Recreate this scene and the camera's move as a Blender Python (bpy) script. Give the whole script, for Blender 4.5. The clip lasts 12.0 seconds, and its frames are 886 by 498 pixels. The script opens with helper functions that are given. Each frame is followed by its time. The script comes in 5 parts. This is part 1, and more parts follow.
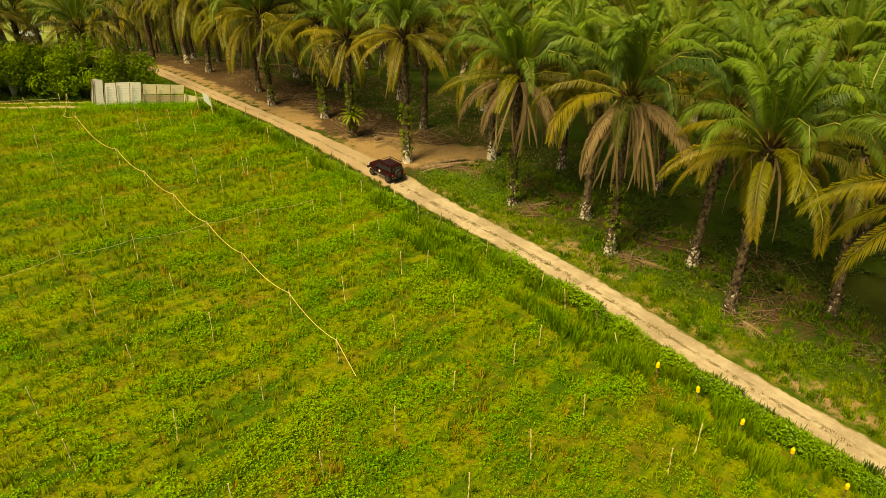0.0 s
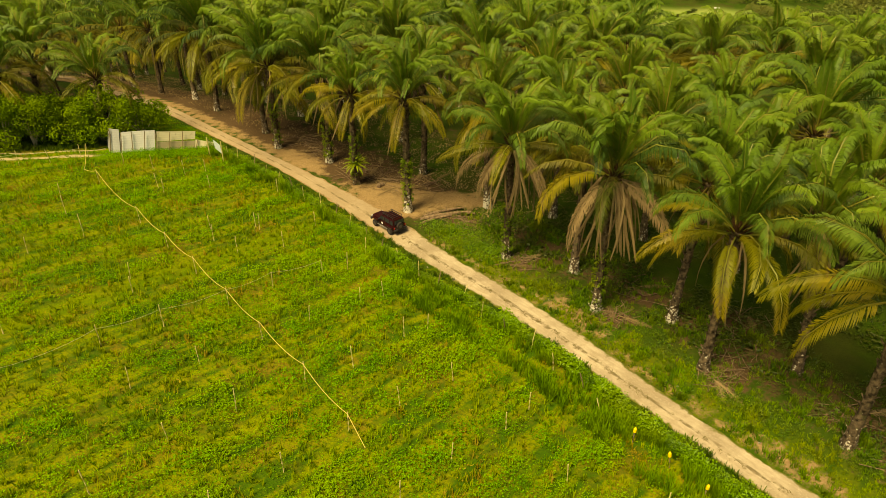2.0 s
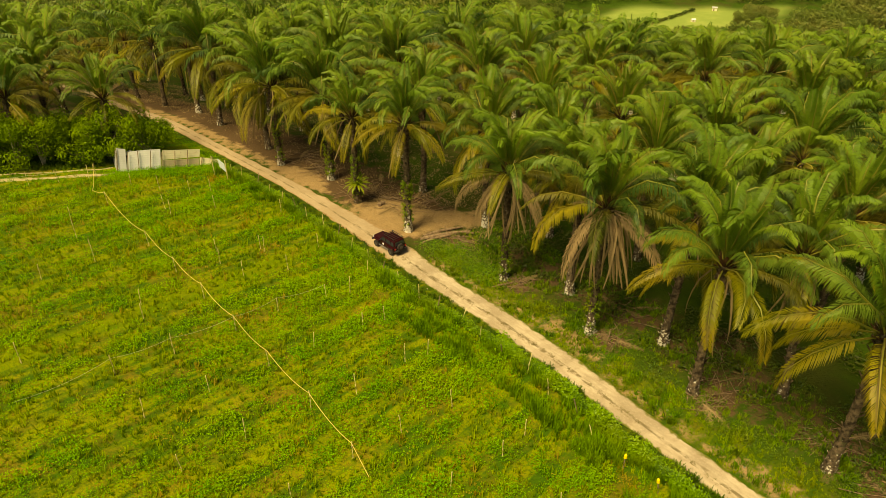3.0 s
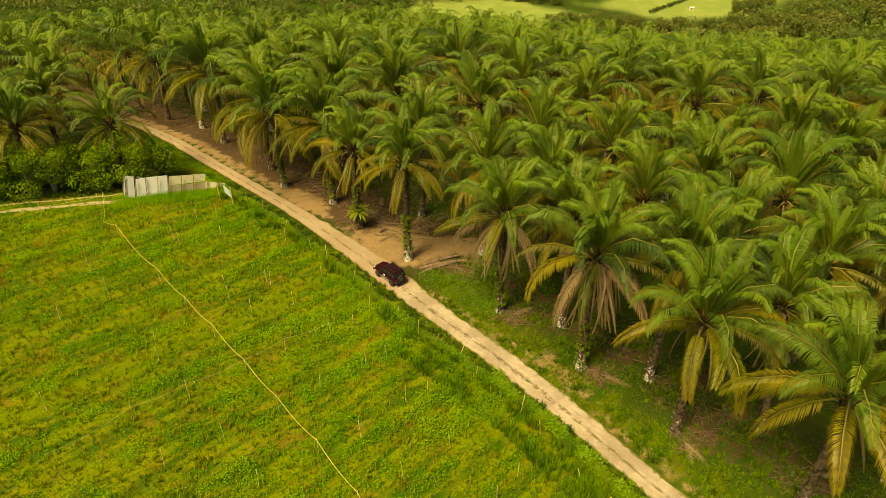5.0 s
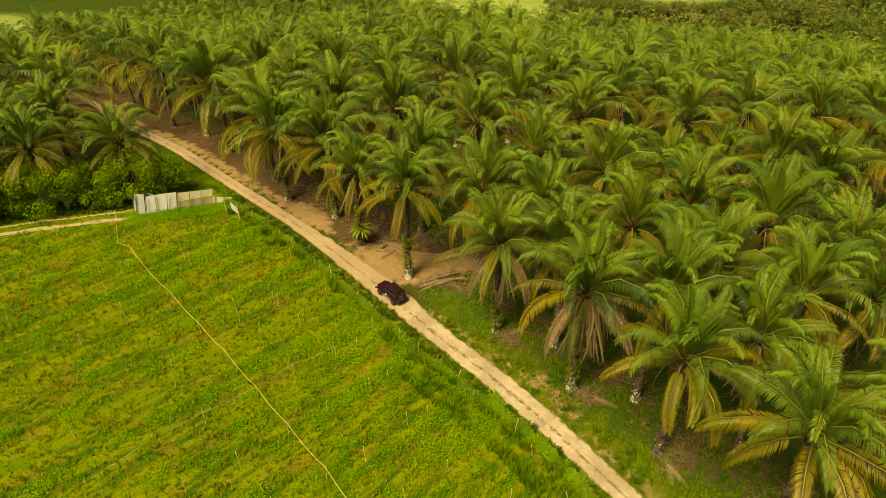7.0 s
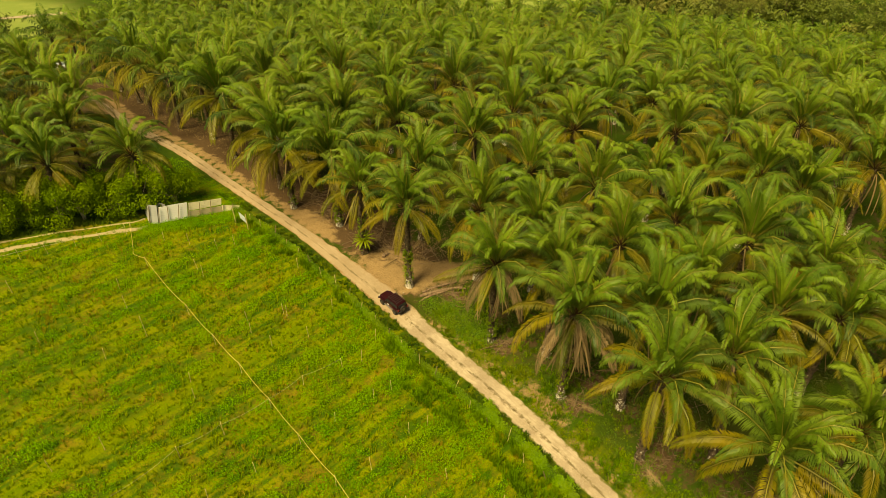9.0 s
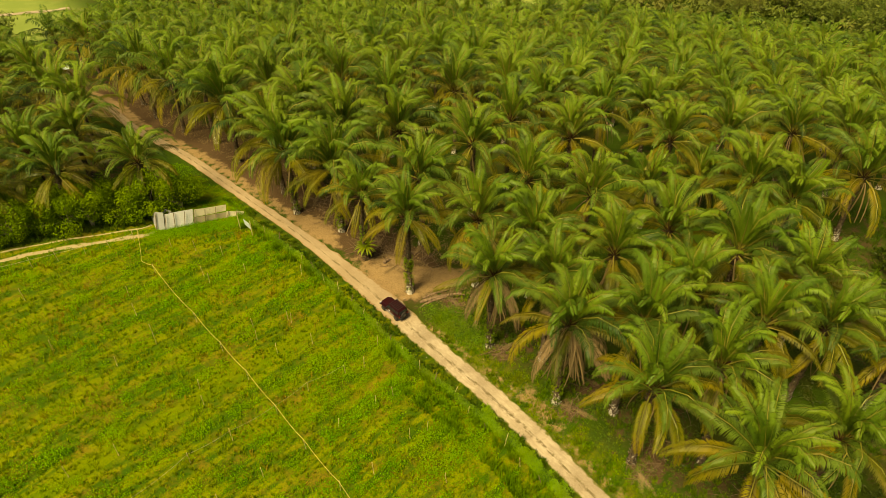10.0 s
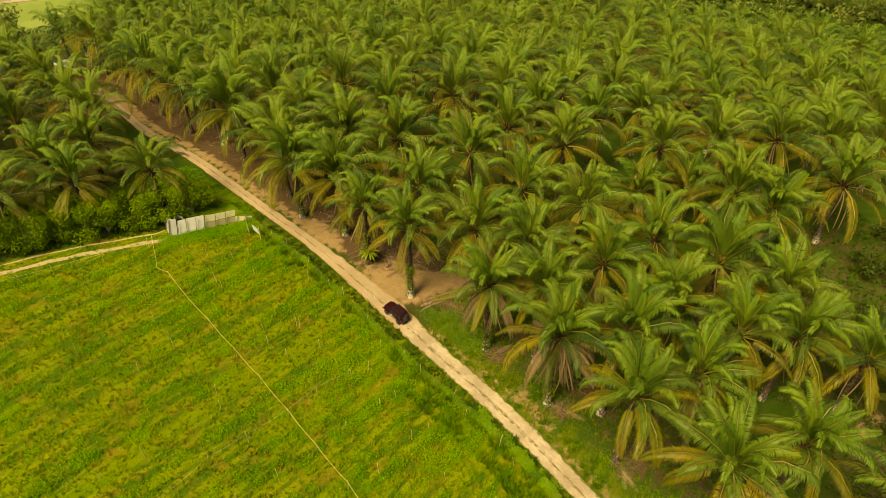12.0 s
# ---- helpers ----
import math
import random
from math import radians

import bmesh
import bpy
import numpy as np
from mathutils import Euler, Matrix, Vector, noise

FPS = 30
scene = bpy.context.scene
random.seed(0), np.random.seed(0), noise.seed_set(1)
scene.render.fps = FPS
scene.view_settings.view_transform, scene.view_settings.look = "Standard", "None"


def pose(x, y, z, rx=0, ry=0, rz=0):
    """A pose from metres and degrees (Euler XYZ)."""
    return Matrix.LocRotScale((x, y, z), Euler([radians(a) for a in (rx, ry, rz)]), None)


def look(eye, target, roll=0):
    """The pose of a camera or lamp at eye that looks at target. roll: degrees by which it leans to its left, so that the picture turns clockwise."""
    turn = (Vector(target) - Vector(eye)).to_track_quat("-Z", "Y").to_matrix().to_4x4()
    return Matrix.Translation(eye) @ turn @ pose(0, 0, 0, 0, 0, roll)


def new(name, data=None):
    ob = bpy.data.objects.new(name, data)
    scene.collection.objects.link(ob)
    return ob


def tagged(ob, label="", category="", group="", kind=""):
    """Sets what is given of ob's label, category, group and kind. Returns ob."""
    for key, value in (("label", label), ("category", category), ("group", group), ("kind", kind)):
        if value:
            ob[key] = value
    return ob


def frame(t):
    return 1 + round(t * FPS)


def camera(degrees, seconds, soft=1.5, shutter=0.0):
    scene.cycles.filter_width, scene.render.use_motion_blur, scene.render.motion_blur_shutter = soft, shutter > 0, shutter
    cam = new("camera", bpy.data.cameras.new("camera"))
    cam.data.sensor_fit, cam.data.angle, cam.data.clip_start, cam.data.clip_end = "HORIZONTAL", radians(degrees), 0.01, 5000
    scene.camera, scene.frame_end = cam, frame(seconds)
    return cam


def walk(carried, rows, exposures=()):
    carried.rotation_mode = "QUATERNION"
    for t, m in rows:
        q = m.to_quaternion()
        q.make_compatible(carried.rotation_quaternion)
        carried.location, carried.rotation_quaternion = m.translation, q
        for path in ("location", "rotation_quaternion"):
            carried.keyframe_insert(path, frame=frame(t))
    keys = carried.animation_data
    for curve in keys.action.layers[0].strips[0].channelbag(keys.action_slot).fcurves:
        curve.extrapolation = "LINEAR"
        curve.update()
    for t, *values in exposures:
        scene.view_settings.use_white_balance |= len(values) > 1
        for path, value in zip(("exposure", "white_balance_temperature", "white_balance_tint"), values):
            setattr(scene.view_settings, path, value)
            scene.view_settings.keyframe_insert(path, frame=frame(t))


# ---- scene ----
cam = camera(64.8, 12.0, soft=0.85)
STOPS, KELVIN, TINT = 0.65, 10400, -1.6
METRES, EYE, TILT, LEAN, TURN = 38.0, 25.6, -31.0, 0.0, 0.0
ROWS = [
    (0.0, 0.0, 0.0, 0.0, 0.0, 0.0, -0.0),
    (0.5, -0.0002, -0.0274, 0.032, -0.03, -0.01, 0.04),
    (1.0, -0.0001, -0.0545, 0.064, -0.06, -0.24, 0.08),
    (1.5, 0.0, -0.0811, 0.0972, -0.09, -0.49, 0.12),
    (2.0, 0.0002, -0.1064, 0.1312, -0.1, -0.67, 0.16),
    (2.5, 0.0003, -0.1307, 0.166, -0.12, -0.93, 0.19),
    (3.0, 0.0004, -0.154, 0.2009, -0.15, -1.34, 0.23),
    (5.0, 0.0013, -0.2218, 0.3504, -0.27, -3.56, 0.3),
    (5.5, 0.0015, -0.2388, 0.3874, -0.29, -4.14, 0.31),
    (6.0, 0.0024, -0.2568, 0.4239, -0.31, -4.74, 0.32),
    (6.5, 0.0025, -0.2762, 0.4603, -0.33, -5.46, 0.33),
    (7.0, 0.003, -0.2966, 0.4962, -0.34, -6.18, 0.35),
    (9.0, 0.003, -0.3894, 0.6348, -0.44, -8.82, 0.35),
    (9.5, 0.0034, -0.4132, 0.6689, -0.45, -9.29, 0.34),
    (10.0, 0.0031, -0.4371, 0.7038, -0.47, -9.87, 0.34),
    (10.5, 0.0032, -0.4603, 0.7384, -0.49, -10.5, 0.34),
    (11.0, 0.0031, -0.4838, 0.7736, -0.51, -11.15, 0.36),
    (11.5, 0.0032, -0.5075, 0.808, -0.52, -11.78, 0.36),
    (12.0, 0.0032, -0.5313, 0.8425, -0.54, -12.4, 0.37),
]
walk(cam, [(t, pose(0, 0, EYE, TILT, LEAN, TURN) @ pose(METRES * x, METRES * y, METRES * z, 90 + pitch, roll, yaw)) for t, x, y, z, yaw, pitch, roll in ROWS],
     exposures=[(0.0, STOPS, KELVIN, TINT), (12.0, STOPS, KELVIN, TINT)])

# ---- world, sun ----
world = bpy.data.worlds.new("overcast_sky")
scene.world = world
world.use_nodes = True
wn = world.node_tree
wn.nodes.clear()
sky = wn.nodes.new("ShaderNodeTexSky")
sky.sky_type, sky.sun_disc = "NISHITA", False
SUN_ELEV, SUN_AZ = 60.0, 218.0   # degrees; azimuth clockwise from +y
sky.sun_elevation, sky.sun_rotation = radians(SUN_ELEV), radians(SUN_AZ)
sky.air_density, sky.dust_density, sky.ozone_density = 1.0, 3.0, 1.0
bgn = wn.nodes.new("ShaderNodeBackground")
bgn.inputs["Strength"].default_value = 0.05
won = wn.nodes.new("ShaderNodeOutputWorld")
wn.links.new(sky.outputs[0], bgn.inputs[0])
wn.links.new(bgn.outputs[0], won.inputs[0])
sun_data = bpy.data.lights.new("sun", "SUN")
sun_data.energy, sun_data.angle, sun_data.color = 4.5, radians(22), (1.0, 0.88, 0.66)
sun = new("sun", sun_data)
_az = radians(SUN_AZ)
_dir = Vector((math.sin(_az) * math.cos(radians(SUN_ELEV)), math.cos(_az) * math.cos(radians(SUN_ELEV)), math.sin(radians(SUN_ELEV))))
sun.matrix_world = look(_dir * 200, (0, 0, 0))

# ---- materials ----
class Mat:
    """A small wrapper to write node trees briefly."""

    def __init__(self, name):
        self.m = bpy.data.materials.new(name)
        self.m.use_nodes = True
        self.t = self.m.node_tree
        self.t.nodes.clear()
        self.out = self.t.nodes.new("ShaderNodeOutputMaterial")

    def node(self, kind, **inputs):
        n = self.t.nodes.new(kind)
        for k, v in inputs.items():
            key = k.replace("_", " ")
            self.put(n.inputs[key], v)
        return n

    def put(self, socket, v):
        if hasattr(v, "is_output"):
            self.t.links.new(v, socket)
        elif isinstance(v, tuple) and len(v) == 3 and socket.type == "RGBA":
            socket.default_value = (*v, 1)
        else:
            socket.default_value = v

    def rows(self, angle, length, width):
        """World coordinates for a pattern drawn out along a compass angle."""
        mp = self.t.nodes.new("ShaderNodeMapping")
        mp.vector_type = "TEXTURE"
        self.t.links.new(self.t.nodes.new("ShaderNodeNewGeometry").outputs["Position"], mp.inputs[0])
        mp.inputs["Rotation"].default_value = (0, 0, radians(angle))
        mp.inputs["Scale"].default_value = (length, width, 1)
        return mp.outputs[0]

    def coords(self, which="Object", scale=(1, 1, 1), rot=(0, 0, 0)):
        if which == "Position":
            src = self.t.nodes.new("ShaderNodeNewGeometry").outputs["Position"]
        else:
            src = self.t.nodes.new("ShaderNodeTexCoord").outputs[which]
        mp = self.t.nodes.new("ShaderNodeMapping")
        self.t.links.new(src, mp.inputs[0])
        mp.inputs["Scale"].default_value = scale
        mp.inputs["Rotation"].default_value = rot
        return mp.outputs[0]

    def noise(self, co, scale, detail=4, rough=0.6):
        n = self.node("ShaderNodeTexNoise", Scale=scale, Detail=detail, Roughness=rough)
        self.t.links.new(co, n.inputs["Vector"])
        return n.outputs["Fac"]

    def ramp(self, fac, lo, hi, a=0.0, b=1.0):
        n = self.t.nodes.new("ShaderNodeMapRange")
        n.interpolation_type = "SMOOTHSTEP"
        self.put(n.inputs["Value"], fac)
        for key, v in (("From Min", lo), ("From Max", hi), ("To Min", a), ("To Max", b)):
            n.inputs[key].default_value = v
        return n.outputs["Result"]

    def mix(self, fac, a, b):
        n = self.t.nodes.new("ShaderNodeMix")
        n.data_type = "RGBA"
        self.put(n.inputs[0], fac)
        self.put(n.inputs[6], a)
        self.put(n.inputs[7], b)
        return n.outputs[2]

    def math(self, op, a, b=0.0):
        n = self.t.nodes.new("ShaderNodeMath")
        n.operation = op
        self.put(n.inputs[0], a)
        self.put(n.inputs[1], b)
        return n.outputs[0]

    def attr(self, name, out="Fac"):
        n = self.t.nodes.new("ShaderNodeAttribute")
        n.attribute_name = name
        return n.outputs[out]

    def bump(self, height, strength=0.5, dist=0.05):
        n = self.node("ShaderNodeBump", Strength=strength, Distance=dist)
        self.t.links.new(height, n.inputs["Height"])
        return n.outputs[0]

    def principled(self, color, rough=0.7, metal=0.0, normal=None, spec=0.3):
        n = self.node("ShaderNodeBsdfPrincipled", Base_Color=color, Roughness=rough, Metallic=metal)
        n.inputs["Specular IOR Level"].default_value = spec
        if normal is not None:
            self.t.links.new(normal, n.inputs["Normal"])
        self.t.links.new(n.outputs[0], self.out.inputs[0])
        return self.m

    def leaf(self, color, sheer=0.3, rough=0.5, spec=0.25):
        p = self.node("ShaderNodeBsdfPrincipled", Base_Color=color, Roughness=rough)
        p.inputs["Specular IOR Level"].default_value = spec
        tr = self.node("ShaderNodeBsdfTranslucent", Color=color)
        mx = self.t.nodes.new("ShaderNodeMixShader")
        mx.inputs[0].default_value = sheer
        self.t.links.new(p.outputs[0], mx.inputs[1])
        self.t.links.new(tr.outputs[0], mx.inputs[2])
        self.t.links.new(mx.outputs[0], self.out.inputs[0])
        return self.m


def rnd_of(mat, which):
    """A random value for each object or for each loose piece of a mesh."""
    if which == "object":
        return mat.t.nodes.new("ShaderNodeObjectInfo").outputs["Random"]
    return mat.t.nodes.new("ShaderNodeNewGeometry").outputs["Random Per Island"]


def leaf_material(name, dark, light, tip, sheer=0.3, patch=0.12, rough=0.5, spec=0.25, tone=False):
    m = Mat(name)
    pos = m.coords("Position")
    big = m.noise(pos, patch, 3)
    f = rnd_of(m, "island")
    if tone:
        f = m.ramp(m.math("ADD", m.math("MULTIPLY", f, 0.22), m.math("MULTIPLY", m.attr("tone"), 0.78)), 0.12, 0.88)
    col = m.mix(f, dark, light)
    col = m.mix(m.ramp(big, 0.4, 0.68, 0.0, 0.75), col, tip)
    return m.leaf(col, sheer, rough, spec)


def frond_material(name, dark, light, tip, sheer=0.3, rough=0.45, spec=0.3):
    m = Mat(name)
    obj = rnd_of(m, "object")
    isl = rnd_of(m, "island")
    f = m.math("ADD", m.math("MULTIPLY", obj, 0.35), m.math("ADD", m.math("MULTIPLY", isl, 0.12), m.math("MULTIPLY", m.attr("tone"), 0.53)))
    f = m.ramp(f, 0.2, 0.8)
    col = m.mix(f, dark, light)
    big = m.noise(m.coords("Position"), 0.16, 2)
    col = m.mix(m.ramp(big, 0.42, 0.62, 0.0, 0.6), col, tip)
    return m.leaf(col, sheer, rough, spec)


FROND = frond_material("palm_leaflet_green", (0.019, 0.046, 0.009), (0.108, 0.182, 0.021), (0.118, 0.166, 0.020), 0.10, 0.5, 0.16)
FROND_YOUNG = frond_material("palm_leaflet_young", (0.052, 0.110, 0.010), (0.150, 0.242, 0.021), (0.165, 0.230, 0.021), 0.18, 0.5, 0.18)
FROND_LOW = frond_material("palm_leaflet_olive", (0.030, 0.045, 0.006), (0.125, 0.128, 0.010), (0.165, 0.130, 0.013), 0.08, 0.5, 0.16)
FROND_OLD = frond_material("palm_leaflet_yellowing", (0.095, 0.105, 0.006), (0.195, 0.185, 0.010), (0.24, 0.170, 0.014), 0.18, 0.5, 0.25)
FROND_DEAD = frond_material("palm_leaflet_dry", (0.13, 0.088, 0.042), (0.35, 0.255, 0.13), (0.24, 0.165, 0.08), 0.2, 0.8, 0.1)
RACHIS = frond_material("palm_leaf_stalk", (0.13, 0.145, 0.018), (0.25, 0.235, 0.035), (0.25, 0.19, 0.04), 0.05, 0.5)
HEART = frond_material("palm_leaf_base", (0.055, 0.028, 0.012), (0.17, 0.080, 0.032), (0.12, 0.070, 0.03), 0.0, 0.8, 0.1)
WEED = leaf_material("weed_leaf", (0.056, 0.170, 0.005), (0.185, 0.400, 0.010), (0.22, 0.36, 0.012), 0.28, 0.14, 0.6, 0.10, True)
WEED_DRY = leaf_material("yellow_grass_blade", (0.24, 0.20, 0.012), (0.38, 0.29, 0.035), (0.34, 0.22, 0.018), 0.35, 0.3, 0.7, 0.15, True)
FIELD_GRASS = leaf_material("field_grass_blade", (0.110, 0.200, 0.005), (0.250, 0.345, 0.010), (0.28, 0.31, 0.012), 0.35, 0.2, tone=True)
HEDGE = leaf_material("hedge_leaf", (0.036, 0.098, 0.003), (0.150, 0.285, 0.007), (0.18, 0.27, 0.009), 0.22, 0.35, tone=True)
# dark grass; beside the road and by the bushes its colour carries shade
DARK_SHADE_GRASS = leaf_material("dark_shade_grass_blade", (0.020, 0.058, 0.003), (0.075, 0.150, 0.006), (0.10, 0.14, 0.008), 0.2, 0.4, tone=True)
GRASS = leaf_material("grass_blade", (0.040, 0.105, 0.004), (0.145, 0.265, 0.008), (0.19, 0.22, 0.012), 0.25, 0.25, tone=True)
BUSH = leaf_material("bush_leaf", (0.080, 0.155, 0.006), (0.180, 0.290, 0.010), (0.20, 0.29, 0.012), 0.32, 0.4, 0.6, 0.12)
FARLEAF = leaf_material("far_tree_leaf", (0.085, 0.13, 0.022), (0.165, 0.21, 0.032), (0.19, 0.18, 0.04), 0.3, 0.06)
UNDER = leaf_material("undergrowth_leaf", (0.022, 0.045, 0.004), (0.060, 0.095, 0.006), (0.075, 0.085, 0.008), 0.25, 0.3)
RUT_WEED = leaf_material("rut_weed_leaf", (0.13, 0.115, 0.022), (0.21, 0.18, 0.05), (0.18, 0.13, 0.05), 0.3, 0.5)
FERN = leaf_material("fern_leaf", (0.075, 0.14, 0.008), (0.19, 0.28, 0.015), (0.24, 0.28, 0.02), 0.3, 0.6)


def bark_material():
    m = Mat("palm_bark")
    co = m.coords("Object")
    n1 = m.noise(co, 3.0, 5)
    col = m.mix(m.ramp(n1, 0.3, 0.7), (0.025, 0.018, 0.010), (0.17, 0.122, 0.075))
    # pale lichen crusts, thickest at the foot
    low = m.ramp(m.attr("foot"), 0.0, 1.0)
    spots = m.noise(co, 5.5, 3, 0.5)
    crust = m.ramp(m.math("ADD", m.math("MULTIPLY", low, m.math("ADD", m.math("MULTIPLY", rnd_of(m, "object"), 0.30), 0.04)), spots), 0.68, 0.76)
    col = m.mix(crust, col, (0.58, 0.54, 0.44))
    moss = m.ramp(m.noise(co, 1.3, 3), 0.55, 0.68, 0.0, 0.6)
    col = m.mix(moss, col, (0.07, 0.09, 0.02))
    return m.principled(col, 0.9, 0, m.bump(m.noise(co, 14, 4), 0.8, 0.06), 0.15)


BARK = bark_material()


def plain_material(name, a, b, scale=3.0, rough=0.8, metal=0.0, spec=0.3, bump=0.2, which="Object"):
    m = Mat(name)
    co = m.coords(which)
    col = m.mix(m.ramp(m.noise(co, scale, 5), 0.3, 0.7), a, b)
    col = m.mix(m.ramp(m.noise(co, scale * 7, 3), 0.45, 0.75, 0, 0.4), col, tuple(0.6 * v for v in a))
    return m.principled(col, rough, metal, m.bump(m.noise(co, scale * 6, 3), bump, 0.02), spec)


WOOD = plain_material("weathered_stake_wood", (0.50, 0.42, 0.17), (0.68, 0.58, 0.28), 6)
WOOD_DARK = plain_material("dark_post_wood", (0.12, 0.09, 0.05), (0.26, 0.20, 0.11), 6)
ROPE = plain_material("yellow_rope", (0.62, 0.47, 0.10), (0.75, 0.60, 0.20), 20, 0.6)
WIRE = plain_material("pale_string", (0.42, 0.42, 0.22), (0.55, 0.52, 0.30), 20, 0.6)
DEADWOOD = plain_material("dry_sticks", (0.11, 0.07, 0.04), (0.26, 0.18, 0.11), 4, 0.9)
PALE_BARK = plain_material("pale_bush_bark", (0.24, 0.20, 0.13), (0.46, 0.40, 0.29), 4, 0.9)
STONE = plain_material("grey_stone", (0.22, 0.19, 0.14), (0.42, 0.37, 0.29), 4, 0.9)


def ground_material():
    m = Mat("plantation_soil_and_turf")
    pos = m.coords("Position")
    n1, n2, n3 = m.noise(pos, 0.12, 4), m.noise(pos, 0.9, 5), m.noise(pos, 5.0, 4)
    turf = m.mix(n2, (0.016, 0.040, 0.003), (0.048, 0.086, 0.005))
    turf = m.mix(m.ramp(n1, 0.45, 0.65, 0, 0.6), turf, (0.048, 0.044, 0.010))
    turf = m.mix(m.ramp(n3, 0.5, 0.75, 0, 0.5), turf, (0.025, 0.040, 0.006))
    # bands of the planted rows, which cross the field
    rows = m.rows(49.5, 12.0, 1.1)
    bands = m.noise(rows, 1.0, 3)
    field = m.mix(m.ramp(bands, 0.40, 0.60), (0.036, 0.090, 0.004), (0.180, 0.205, 0.010))
    field = m.mix(m.ramp(n2, 0.46, 0.70, 0, 0.45), field, (0.19, 0.130, 0.014))
    field = m.mix(m.ramp(m.noise(pos, 0.30, 5, 0.65), 0.52, 0.66, 0, 0.58), field, (0.215, 0.130, 0.016))
    field = m.mix(m.ramp(n3, 0.48, 0.66, 0, 0.7), field, (0.045, 0.085, 0.006))
    field = m.mix(m.ramp(m.noise(pos, 11.0, 3, 0.7), 0.5, 0.64, 0, 0.6), field, (0.055, 0.10, 0.005))
    field = m.mix(m.ramp(m.attr("lane"), 0.2, 0.8, 0, 0.6), field, (0.115, 0.165, 0.006))
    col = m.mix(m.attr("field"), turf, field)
    soil = m.mix(n2, (0.15, 0.092, 0.043), (0.33, 0.22, 0.10))
    soil = m.mix(m.ramp(n3, 0.5, 0.7, 0, 0.6), soil, (0.095, 0.058, 0.03))
    soil = m.mix(m.ramp(m.noise(pos, 14, 3, 0.7), 0.5, 0.66, 0, 0.55), soil, (0.40, 0.30, 0.17))
    jag = m.math("MULTIPLY", m.math("SUBTRACT", m.math("ADD", m.math("MULTIPLY", n2, 0.7), m.math("MULTIPLY", n3, 0.3)), 0.5), 2.2)
    litter = m.mix(n3, (0.042, 0.026, 0.015), (0.120, 0.074, 0.034))
    col = m.mix(m.ramp(m.math("ADD", m.attr("litter"), jag), 0.35, 0.75), col, litter)
    col = m.mix(m.ramp(m.math("ADD", m.attr("soil"), jag), 0.35, 0.80), col, soil)
    meadow = m.mix(m.ramp(n1, 0.4, 0.65), (0.19, 0.25, 0.055), (0.24, 0.29, 0.07))
    meadow = m.mix(m.ramp(n2, 0.5, 0.8, 0, 0.5), meadow, (0.16, 0.22, 0.045))
    col = m.mix(m.attr("meadow"), col, meadow)
    return m.principled(col, 0.95, 0, m.bump(n3, 0.9, 0.12), 0.1)


def road_material():
    m = Mat("sandy_laterite_track")
    pos = m.coords("Position")
    n1, n2, n3 = m.noise(pos, 0.35, 4), m.noise(pos, 1.6, 5), m.noise(pos, 9, 4)
    col = m.mix(m.ramp(n1, 0.35, 0.65), (0.29, 0.232, 0.155), (0.455, 0.38, 0.268))
    col = m.mix(m.ramp(n2, 0.5, 0.72, 0, 0.55), col, (0.25, 0.185, 0.115))
    col = m.mix(m.ramp(n3, 0.52, 0.68, 0, 0.6), col, (0.485, 0.405, 0.29))
    grit = m.noise(pos, 17, 3, 0.7)
    col = m.mix(m.ramp(grit, 0.53, 0.66, 0, 0.5), col, (0.22, 0.165, 0.105))
    col = m.mix(m.math("MULTIPLY", m.attr("bare"), 0.6), col, (0.29, 0.205, 0.112))
    # the ridge between the wheel ruts keeps weeds and damp soil
    streak = m.noise(m.rows(132, 1.5, 0.22), 1.0, 4)
    ridge = m.math("ADD", m.attr("ridge"), m.math("MULTIPLY", m.math("SUBTRACT", streak, 0.5), 2.2))
    worn = m.ramp(m.noise(pos, 0.85, 4, 0.7), 0.44, 0.56, 0.12, 0.95)
    col = m.mix(m.math("MULTIPLY", m.ramp(ridge, 0.32, 0.75), worn), col, (0.095, 0.075, 0.030))
    wear = m.ramp(streak, 0.35, 0.65, 0, 0.45)
    col = m.mix(wear, col, (0.27, 0.205, 0.13))
    verge = m.math("ADD", m.attr("verge"), m.math("MULTIPLY", m.math("SUBTRACT", n2, 0.5), 1.9))
    col = m.mix(m.ramp(verge, 0.45, 0.95), col, m.mix(m.attr("bare"), (0.11, 0.115, 0.02), (0.25, 0.165, 0.08)))
    return m.principled(col, 0.95, 0, m.bump(m.math("ADD", n2, m.math("MULTIPLY", n3, 0.4)), 0.7, 0.08), 0.1)


def tin_material(name, a, b, rust=0.25):
    m = Mat(name)
    co = m.coords("Object")
    col = m.mix(m.noise(co, 1.2, 4), a, b)
    col = m.mix(m.ramp(m.noise(co, 2.2, 5), 0.58, 0.72, 0, rust), col, (0.26, 0.15, 0.07))
    drip = m.coords("Object", (5, 5, 0.6))
    col = m.mix(m.ramp(m.noise(drip, 1.0, 3), 0.55, 0.8, 0, 0.15), col, (0.40, 0.35, 0.25))
    return m.principled(col, 0.55, 0.0, None, 0.4)


